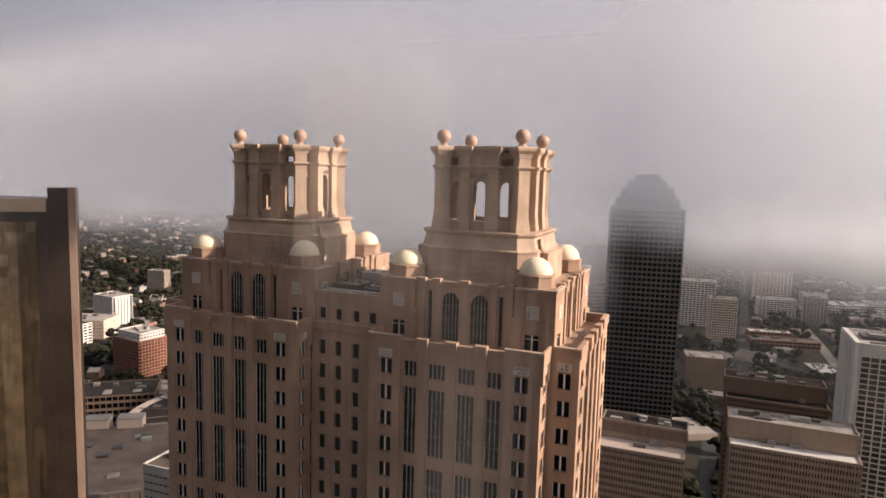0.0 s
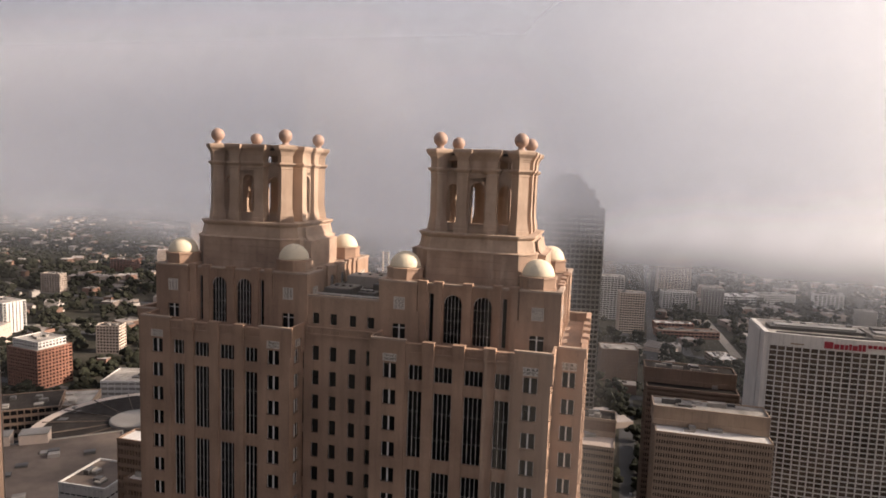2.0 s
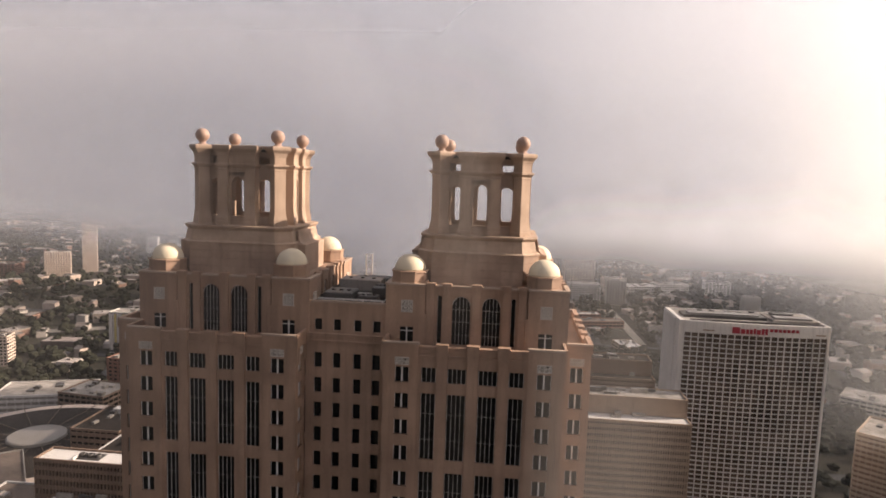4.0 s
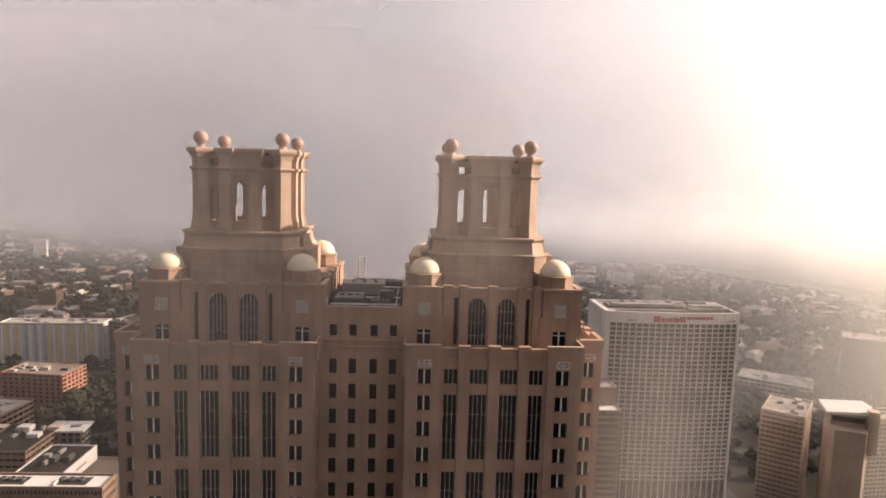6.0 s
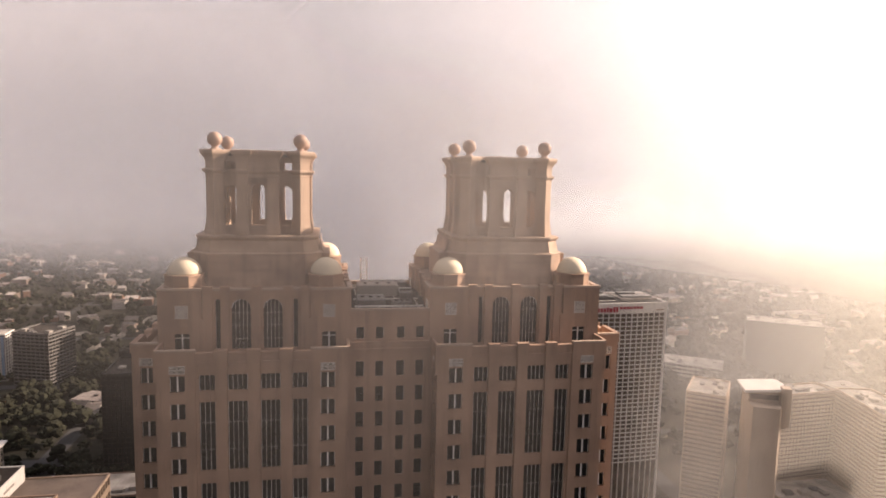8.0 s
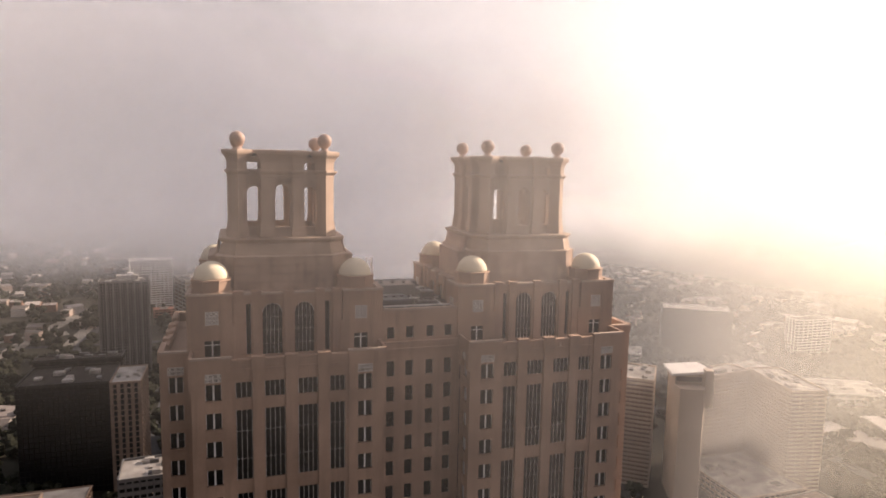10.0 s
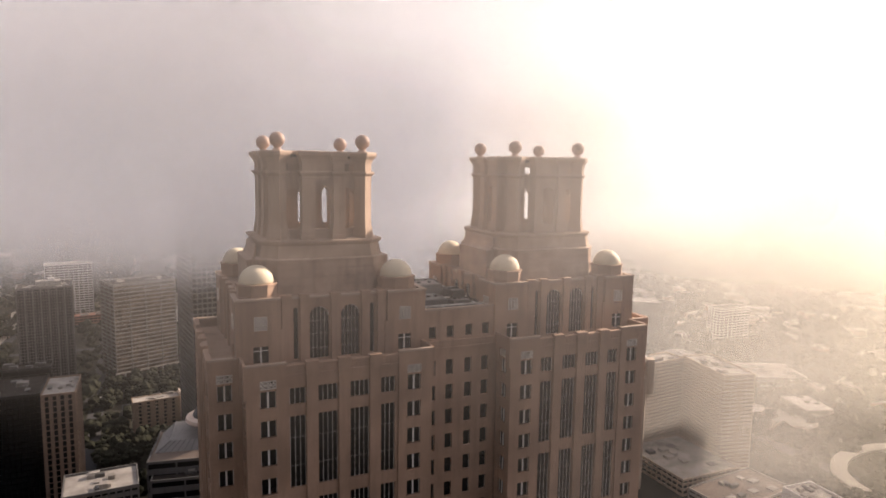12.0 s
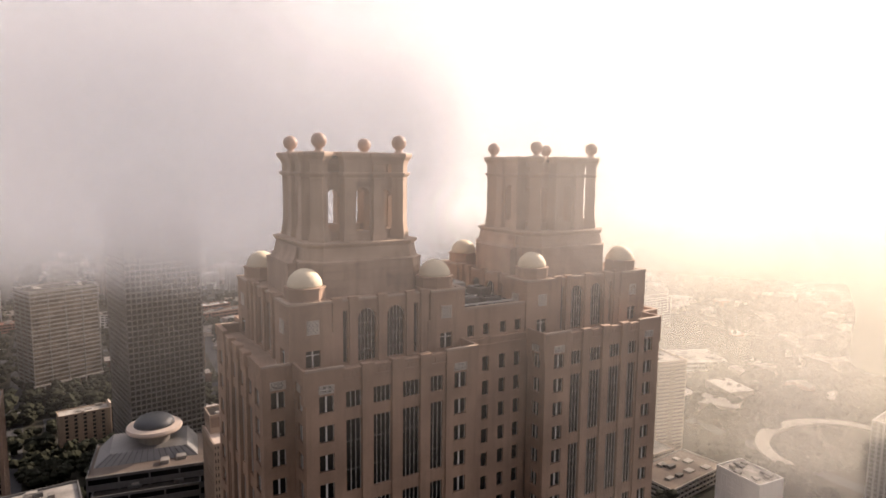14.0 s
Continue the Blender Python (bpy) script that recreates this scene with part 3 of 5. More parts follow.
def upper_face(face, c, d, hw, near):
    """One side of a crown's stage: two corner pavilions, and two arched windows between."""
    walls2 = Geo()
    base, top = 203.7, 212.9
    for q in (-1, 1):
        a, b = sorted((c + q * 7.6, c + q * hw))
        u0, u1 = sorted((c + q * 9.2, c + q * 11.2))
        face.wall(walls2, d, a, b, base, top, [(u0, u1, 204.25, 206.5), (u0 + 0.15, u1 - 0.15, 208.7, 210.55)])
        window(face, "cross", u0, u1, d, 204.25, 206.5, near=near)
        face.quad(far_glass, [(u0, d - 0.25, 208.7), (u1, d - 0.25, 208.7), (u1, d - 0.25, 210.55), (u0, d - 0.25, 210.55)])
        if near:
            lattice(face, u0 + 0.15, u1 - 0.15, d, 208.7, 210.55, 3, 3)
        coping(face, a - 0.08, b + 0.08, d, top + 0.1, 0.15, 0.6)
        e = c + q * 7.6
        block(face, "pavilion_base", min(e, e - q * 0.4), max(e, e - q * 0.4), d - 1.2, d - 0.06, base, 208.6)
        block(face, "pavilion_edge", min(e, e - q * 0.04), max(e, e - q * 0.04), d - 1.2, d - 0.02, 208.6, top)
    holes = [(c - 5.75, c - 5.1, 204.1, 211.3), (c - 3.55, c - 0.87, 204.0, 211.3), (c + 0.87, c + 3.55, 204.0, 211.3), (c + 5.1, c + 5.75, 204.1, 211.3)]
    m = d - 0.6
    face.wall(walls2, m, c - 7.6, c + 7.6, base, top - 0.2, holes, 0.4)
    for h in holes:
        wide = h[1] - h[0] > 2
        if wide:
            arch_spandrel(walls2, face, h[0], h[1], m, h[3])
        window(face, "arch" if wide else "slit", h[0], h[1], m, h[2], h[3], 0.4, near)
    for u, w in ((-4.35, 0.55), (0.0, 0.6), (4.35, 0.55), (-6.75, 0.6), (6.75, 0.6)):
        block(face, "pilaster", c + u - w, c + u + w, m - 0.1, m + 0.34, base, top - 0.35)
        block(face, "pilaster_cap", c + u - w - 0.12, c + u + w + 0.12, m - 0.4, m + 0.5, top - 0.35, top + 0.3)
    block(face, "coping", c - 7.6, c + 7.6, m - 0.45, m + 0.16, top - 0.3, top - 0.03, PALE)
    part("stage_wall", walls2, STONE, tower, "rose granite upper stage with arched windows")


for s in (-1, 1):
    c = s * C
    upper_face(FRONT, c, 13.1, 13.4, True)
    upper_face(BACK, c, 13.1, 13.4, False)
    upper_face(RIGHT, 0.0, c + 13.4, 13.1, True)
    upper_face(LEFT, 0.0, -c + 13.4, 13.1, True)

def terrace(x0, x1, y0, y1, z0, z1, mat=TERR, label="tan paved terrace behind the parapet"):
    ge = Geo()
    ge.box(x0, x1, y0, y1, z0, z1)
    part("terrace_roof", ge, mat, tower, label)


terrace(-35.7, 35.7, -12.5, 12.5, 203.2, 203.75)
for s in (-1, 1):
    for q in (-1, 1):
        terrace(s * C - 12.5, s * C + 12.5, *sorted((q * 12.504, q * 16.8)), 203.2, 203.75)
    terrace(s * C - 12.7, s * C + 12.7, -12.4, 12.4, 212.0, 212.55)
terrace(-6.6, 6.6, -12.2, 12.2, 208.6, 209.2, ROOF, "dark flat roof between the crowns")
# plant on the roof between the crowns
for x, y, w, d, h, mat in ((-2.6, -6.5, 4.5, 5.0, 1.1, STEEL), (2.2, -8.0, 3.0, 2.2, 0.8, STEEL), (3.2, -3.5, 2.2, 4.0, 1.6, STEEL), (-1.0, 1.5, 7.0, 4.0, 1.9, CONC), (0.5, 7.5, 8.0, 3.0, 1.3, STEEL)):
    ge = Geo()
    b = 0.12
    ge.loft([[(-w / 2 + i, -d / 2 + i, z), (w / 2 - i, -d / 2 + i, z), (w / 2 - i, d / 2 - i, z), (-w / 2 + i, d / 2 - i, z)] for i, z in ((0, 0), (0, h - b), (b, h))])
    unit = tagged(part("roof_plant", ge, mat, None), "grey steel plant unit on the roof between the crowns", "roof unit", "roof plant units")
    unit.location = (TX + x, TY + y, 209.2)
    for k in range(3):
        fan = Geo()
        fan.lathe([(0.32, 0), (0.32, 0.18), (0.22, 0.2)], 12)
        part("fan_hood", fan, DARKM, unit, at=Matrix.Translation(((k - 1) * w * 0.28, 0, h)))
for x in (-4.6, -1.5, 1.6, 4.7):
    ge = Geo()
    ge.box(-0.06, 0.06, -9.0, 9.0, 0, 0.12)
    rail = tagged(part("roof_rail", ge, FRAME, None), "pale steel rail laid along the dark roof", "rail", "roof rails")
    rail.location = (TX + x, TY - 1.5, 209.2)

# ---- domes ----
drum_geo = Geo()
drum_geo.lathe([(2.95, 0.0), (2.95, 0.3), (2.72, 0.34), (2.72, 1.70), (2.86, 1.74), (2.86, 1.98), (2.5, 2.02)], 8, turn=math.pi / 8)
dome_geo = Geo()
dome_geo.lathe([(2.34 * math.cos(a), 2.34 * math.sin(a)) for a in [math.pi / 2 * i / 14 for i in range(14)]] + [(0.02, 2.34)], 32)
drum_me, dome_me = drum_geo.mesh("dome_drum"), dome_geo.mesh("dome")
for s in (-1, 1):
    for q in (-1, 1):
        for r in (-1, 1):
            x, y = s * C + q * 10.0 - 0.25, r * 10.3
            dr = part("dome_drum", drum_me, STONE, tower, "octagonal granite drum", at=Matrix.Translation((x, y, 212.75)))
            part("dome", dome_me, DOME, dr, "pale cream hemispherical dome", at=Matrix.Translation((0, 0, 2.0)), smooth=True)

# a white ladder frame and low pipes on the same roof
ladder = tagged(new("roof_ladder"), "white steel ladder frame standing on the dark roof", "ladder")
ladder.location = (TX - 2.6, TY + 14.0, 209.2)
for x in (-0.55, 0.55):
    ge = Geo()
    ge.box(x - 0.09, x + 0.09, -0.09, 0.09, 0, 4.6)
    part("upright", ge, FRAME, ladder)
ge = Geo()
ge.box(-0.46, 0.46, -0.05, 0.05, 0, 0.09)
me = ge.mesh("rung")
for k in range(8):
    part("rung", me, FRAME, ladder, at=Matrix.Translation((0, 0, 0.5 + 0.55 * k)))
for y, z in ((-10.6, 0.35), (-4.6, 0.3), (4.4, 0.45)):
    pipe = tagged(new("roof_pipe"), "pale pipe on short stands across the dark roof", "pipe", "roof pipes")
    pipe.location = (TX, TY + y, 209.2)
    ge = Geo()
    ge.box(-5.2, 5.2, -0.11, 0.11, z, z + 0.2)
    part("tube", ge, FRAME, pipe)
    for x in (-4.2, -1.4, 1.4, 4.2):
        ge = Geo()
        ge.box(x - 0.08, x + 0.08, -0.16, 0.16, 0, z)
        part("stand", ge, STEEL, pipe)

# ---- the two crowns ----
def shaft(w, d, profile):
    """An upright of w by d, stepped out by each offset of its profile."""
    ge = Geo()
    ge.loft([[(x * (w / 2 + by), y * (d / 2 + by), z) for x, y in ((-1, -1), (1, -1), (1, 1), (-1, 1))] for by, z in profile])
    return ge


CORNICES = [(0.0, 8.72), (0.06, 8.78), (0.06, 8.95), (0.02, 8.98), (0.02, 9.12), (0.12, 9.24), (0.30, 9.46), (0.38, 9.52), (0.38, 9.78), (0.03, 9.84),
            (0.03, 10.95), (0.09, 11.0), (0.09, 11.2), (0.16, 11.26), (0.20, 11.5), (0.34, 11.72), (0.52, 11.95), (0.60, 12.1), (0.64, 12.45), (0.56, 12.62), (0.12, 12.68)]
COLUMN_PROFILE = [(0.24, 0.0), (0.24, 0.7), (0.20, 0.78), (0.19, 1.15), (0.10, 1.7), (0.03, 2.3), (0.0, 2.9)] + CORNICES
PIER_AT, COLUMN_AT = 6.26, 2.24
pier_me = shaft(1.85, 1.75, COLUMN_PROFILE).mesh("corner_pier")
col_me = shaft(1.6, 1.75, COLUMN_PROFILE).mesh("column")
lintel_me = shaft(5.2, 1.9, [(0.0, 7.9)] + CORNICES).mesh("lintel")
side_me = shaft(2.4, 0.8, [(0.0, 8.78)] + [(by * 0.4, z) for by, z in CORNICES[5:10]]).mesh("tie_beam")
top_beam_me = shaft(2.4, 0.9, [(0.0, 11.0)] + [(by * 0.4, z) for by, z in CORNICES[14:]]).mesh("side_beam")

ring_parts = []
arch_geo = Geo()
for k in range(4):
    f = Face(90 * k)
    # the wall between the columns, with a tall round-headed opening
    f.wall(arch_geo, 7.1, -2.8, 2.8, 219.9, 228.4, [(-1.05, 1.05, 221.3, 227.7)], 1.9)
    arch_spandrel(arch_geo, f, -1.05, 1.05, 7.1, 227.7, 1.9)
    for a, b, z0, z1 in ((-2.8, -1.05, 219.9, 228.4), (1.05, 2.8, 219.9, 228.4), (-1.05, 1.05, 227.7, 228.4), (-1.05, 1.05, 219.9, 221.3)):
        f.quad(arch_geo, [(b, 5.2, z0), (a, 5.2, z0), (a, 5.2, z1), (b, 5.2, z1)])
    for e in (-2.8, 2.8):
        f.quad(arch_geo, [(e, 5.2, 219.9), (e, 7.1, 219.9), (e, 7.1, 228.4), (e, 5.2, 228.4)])
    n = 12
    rim = [(1.05 * math.cos(math.pi * i / n), 226.65 + 1.05 * math.sin(math.pi * i / n)) for i in range(n + 1)]
    for i in range(n):
        (a, b), (c, e) = rim[i], rim[i + 1]
        f.quad(arch_geo, [(c, 5.2, 227.7), (a, 5.2, 227.7), (a, 5.2, b), (c, 5.2, e)])
    for q in (-1, 1):
        u0, u1 = sorted((q * 2.95, q * 5.0))
        arch_spandrel(arch_geo, f, u0, u1, 5.85, 227.35, 0.6)
        f.box(arch_geo, u0 - 0.1, u1 + 0.1, 5.25, 5.85, 227.35, 228.85)
        for i in range(n):
            (a, b), (c, e) = [((u0 + u1) / 2 + 1.025 * math.cos(math.pi * m / n), 226.325 + 1.025 * math.sin(math.pi * m / n)) for m in (i, i + 1)]
            f.quad(arch_geo, [(c, 5.25, 227.35), (a, 5.25, 227.35), (a, 5.25, b), (c, 5.25, e)])
    for nm, ua, ub, d0, d1, z0, z1 in (("low_wall", -5.0, -2.8, 5.3, 6.0, 219.9, 221.4), ("low_wall", 2.8, 5.0, 5.3, 6.0, 219.9, 221.4), ("opening_sill", -1.2, 1.2, 5.1, 7.25, 221.25, 221.42),
                                       ("impost", -1.06, -0.93, 5.15, 7.16, 226.35, 226.62), ("impost", 0.93, 1.06, 5.15, 7.16, 226.35, 226.62)):
        ge = Geo()
        f.box(ge, ua, ub, d0, d1, z0, z1)
        ring_parts.append((nm, ge.mesh(nm)))
arch_me = arch_geo.mesh("arched_wall")

top_geo = Geo()
top_geo.prism(octagon(6.3, 5.2), 231.7, 232.1)
top_me = top_geo.mesh("crown_roof")
ball_geo = Geo()
ball_geo.lathe([(0.72, -1.75), (0.72, -1.35), (0.5, -1.3), (0.5, -1.02)] + [(1.08 * math.cos(a), 1.08 * math.sin(a)) for a in [math.pi * (i / 14) - math.pi / 2 for i in range(3, 14)]] + [(0.02, 1.08)], 24)
ball_me = ball_geo.mesh("stone_ball")

for s in (-1, 1):
    cx = s * C - 0.3
    M = Matrix.Translation((cx, 0.1, 0))
    # plinth: courses with recessed joints
    zc = 212.5
    for k in range(4):
        ge = Geo()
        ge.prism(octagon(9.35 - 0.02 * k, 6.95), 0, 1.17)
        part("stone_course", ge, PLINTH, tower, at=M @ Matrix.Translation((0, 0, zc + 1.2 * k)))
        ge = Geo()
        ge.prism(octagon(9.29 - 0.02 * k, 6.92), 0, 0.03)
        part("mortar_joint", ge, ROOF, tower, at=M @ Matrix.Translation((0, 0, zc + 1.2 * k + 1.17)))
    ge = Geo()
    ge.loft([[(x, y, z) for x, y in octagon(a, c)] for a, c, z in ((9.45, 7.0, 217.25), (9.45, 7.0, 217.4), (8.95, 6.75, 217.6), (8.6, 6.6, 219.3), (8.75, 6.65, 219.45), (9.0, 6.8, 219.75), (9.0, 6.8, 220.0), (8.3, 6.5, 220.05))])
    part("plinth_moulding", ge, CROWN, tower, at=M)
    for q in (-1, 1):
        ge = Geo()
        x0, x1 = sorted((q * 9.1, q * 10.5))
        i0, i1 = (1.3, 0.0) if q < 0 else (0.0, 1.3)
        ge.loft([[(x0 + a * i0, -5.2 + 0.4 * a, z), (x1 - a * i1, -5.2 + 0.4 * a, z), (x1 - a * i1, 5.2 - 0.4 * a, z), (x0 + a * i0, 5.2 - 0.4 * a, z)] for a, z in ((0, 212.5), (0, 216.75), (-0.06, 216.8), (-0.06, 217.1), (0.2, 217.14), (0.55, 217.3), (0.8, 217.7), (0.95, 218.4), (1, 219.2))])
        part("plinth_buttress", ge, PLINTH, tower, at=M)
    for k in range(4):
        R = M @ Matrix.Rotation(math.pi / 2 * k, 4, "Z")
        part("corner_pier", pier_me, CROWN, tower, at=R @ Matrix.Translation((PIER_AT, -PIER_AT, 219.95)) @ Matrix.Rotation(math.pi / 4, 4, "Z"))
        for q in (-1, 1):
            part("column", col_me, CROWN, tower, at=R @ Matrix.Translation((q * COLUMN_AT, -6.85, 219.95)))
            part("tie_beam", side_me, CROWN, tower, at=R @ Matrix.Translation((q * 4.0, -5.45, 219.95)))
            part("side_beam", top_beam_me, CROWN, tower, at=R @ Matrix.Translation((q * 4.0, -5.45, 219.95)))
        part("lintel", lintel_me, CROWN, tower, at=R @ Matrix.Translation((0, -6.15, 219.95)))
        bx, by = (1 if k in (0, 1) else -1) * 6.2, (-1 if k in (0, 3) else 1) * 6.2
        part("stone_ball", ball_me, SPHERE, tower, "rose granite ball finial", at=M @ Matrix.Translation((bx, by, 234.1)), smooth=True)
    part("arched_wall", arch_me, CROWN, tower, at=M)
    for nm, me in ring_parts:
        part(nm, me, CROWN, tower, at=M)
    part("crown_roof", top_me, ROOF, tower, at=M)
def rod(x, y, z, r, h):
    ge = Geo()
    ge.lathe([(r * 1.8, 0.0), (r * 1.8, 0.12), (r, 0.16), (r * 0.6, h)], 8, x, y)
    for i, v in enumerate(ge.v):
        ge.v[i] = (v[0], v[1], v[2] + z)
    return ge


for x, y, h in ((-2.6, 1.0, 2.6), (-1.2, 2.2, 3.4), (0.6, 0.4, 2.2), (1.9, 1.6, 2.9)):
    part("roof_mast", rod(-C - 0.3 + x, y, 231.75, 0.03, h * 0.8), DARKM, tower, "thin dark roof mast")
for sgn in (-1, 1):
    for x, y in ((-3.6, -7.7), (2.4, -7.7), (3.7, -7.7), (-7.7, -3.0), (-7.7, 2.6), (7.7, -2.8), (7.7, 3.2)):
        part("lightning_rod", rod(sgn * C - 0.3 + x, 0.1 + y, 232.35, 0.035, 0.55), DARKM, tower)
part("lower_window_glass", far_glass, GLASS, tower)
rest_bars.f += [tuple(len(rest_bars.v) + i for i in q) for q in far_bars.f]
rest_bars.v += far_bars.v
tagged(part("joined_glazing", rest_bars, FRAME, tower, "thin white glazing bars"), kind="stuff")

# ---- fog ----
def fog_bank(radius, low, high, base_z, top_z, fade_z, scale, side, foot_z, west_part=1.0, layers=1):
    """A curved bank of mist round the city, in one or more thin layers; towards the sun it comes down to the ground."""
    n = 96
    top = fade_z + 5
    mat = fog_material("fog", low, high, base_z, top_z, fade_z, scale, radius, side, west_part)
    for layer in range(layers):
        ge = Geo()
        r = radius + 2.0 * layer
        for j in range(4):
            for i in range(n + 1):
                a = radians(-66 + 166 * i / n)
                x, y = (max(r * math.tan(a), -3900.0 - i), r) if a < 0 else (r * math.sin(a), r * math.cos(a))
                z0 = 1.0 if a > 0.43 else foot_z
                ge.v.append((x, -85 + y, z0 + (top - z0) * j / 3))
        for j in range(3):
            for i in range(n):
                k = j * (n + 1) + i
                ge.f.append((k, k + 1, k + n + 2, k + n + 1))
        tagged(part("fog_bank", ge, mat, None, smooth=True), "thin grey morning fog hanging over the city", "fog", "fog over the city", "stuff")


# the 640 m bank is thickened to shade the city, thinned westward for sun
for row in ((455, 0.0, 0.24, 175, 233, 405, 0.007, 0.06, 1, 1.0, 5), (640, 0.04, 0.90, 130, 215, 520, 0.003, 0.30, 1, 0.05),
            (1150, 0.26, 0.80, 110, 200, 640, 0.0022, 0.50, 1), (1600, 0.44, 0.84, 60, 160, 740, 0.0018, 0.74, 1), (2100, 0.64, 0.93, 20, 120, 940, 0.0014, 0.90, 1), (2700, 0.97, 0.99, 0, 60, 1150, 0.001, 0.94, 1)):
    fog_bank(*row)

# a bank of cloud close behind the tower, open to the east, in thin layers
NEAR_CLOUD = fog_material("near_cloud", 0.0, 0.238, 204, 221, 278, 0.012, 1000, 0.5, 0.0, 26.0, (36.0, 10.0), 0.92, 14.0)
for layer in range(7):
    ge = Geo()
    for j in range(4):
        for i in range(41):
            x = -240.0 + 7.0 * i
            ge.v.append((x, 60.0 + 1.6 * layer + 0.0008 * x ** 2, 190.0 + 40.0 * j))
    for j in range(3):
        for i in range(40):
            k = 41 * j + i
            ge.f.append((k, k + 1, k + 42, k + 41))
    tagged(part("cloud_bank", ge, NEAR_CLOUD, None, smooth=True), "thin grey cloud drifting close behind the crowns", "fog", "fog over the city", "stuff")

# drifting mist before the tower, thicker towards the west and about the level of the crowns
def mist_sheet(radius, from_deg, to_deg, z0, z1, mat):
    """A curved sheet of mist round the tower, between two bearings from its front."""
    ge = Geo()
    for j in range(4):
        for i in range(61):
            a = radians(from_deg + (to_deg - from_deg) * i / 60)
            ge.v.append((radius * math.sin(a), TY - radius * math.cos(a), z0 + (z1 - z0) * j / 3))
    for j in range(3):
        for i in range(60):
            k = 61 * j + i
            ge.f.append((k, k + 1, k + 62, k + 61))
    tagged(part("mist_sheet", ge, mat, None, smooth=True), "thin bright mist drifting before the tower", "mist", "mist about the tower", "stuff")


WEST_MIST = mist_material("west_mist", 0.128, (0.33, 0.0), 0.47, 0.6, 0.02, 0.02, (1.0, 0.06))
for radius in (69.0, 71.0):
    mist_sheet(radius, -75, 75, 150.0, 330.0, WEST_MIST)
mist_sheet(73, -22, 8, 190.0, 262.0, mist_material("front_mist", 0.10, (0.15, 0.1), 0.45, 0.6, 0.5, 0.03))
# added haze sheets: edge-on to the path's start, stacking up from its end
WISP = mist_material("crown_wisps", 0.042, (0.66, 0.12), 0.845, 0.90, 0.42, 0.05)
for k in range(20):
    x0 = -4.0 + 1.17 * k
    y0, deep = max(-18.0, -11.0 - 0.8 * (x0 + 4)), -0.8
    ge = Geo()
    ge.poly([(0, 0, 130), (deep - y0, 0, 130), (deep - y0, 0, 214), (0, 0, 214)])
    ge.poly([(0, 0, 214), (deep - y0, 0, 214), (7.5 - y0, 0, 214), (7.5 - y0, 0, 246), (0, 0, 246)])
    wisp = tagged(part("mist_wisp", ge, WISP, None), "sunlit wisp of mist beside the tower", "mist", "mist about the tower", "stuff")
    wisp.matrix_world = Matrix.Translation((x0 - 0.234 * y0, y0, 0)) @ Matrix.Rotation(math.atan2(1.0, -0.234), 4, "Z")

# ---- neighbouring buildings ----
def roof_unit(parent, x, y, z, w, d, h, mat=STEEL, name="roof_unit"):
    ge = Geo()
    b = 0.15
    ge.loft([[(x - w / 2, y - d / 2, z), (x + w / 2, y - d / 2, z), (x + w / 2, y + d / 2, z), (x - w / 2, y + d / 2, z)],
             [(x - w / 2, y - d / 2, z + h - b), (x + w / 2, y - d / 2, z + h - b), (x + w / 2, y + d / 2, z + h - b), (x - w / 2, y + d / 2, z + h - b)],
             [(x - w / 2 + b, y - d / 2 + b, z + h), (x + w / 2 - b, y - d / 2 + b, z + h), (x + w / 2 - b, y + d / 2 - b, z + h), (x - w / 2 + b, y + d / 2 - b, z + h)]])
    return part(name, ge, mat, parent)


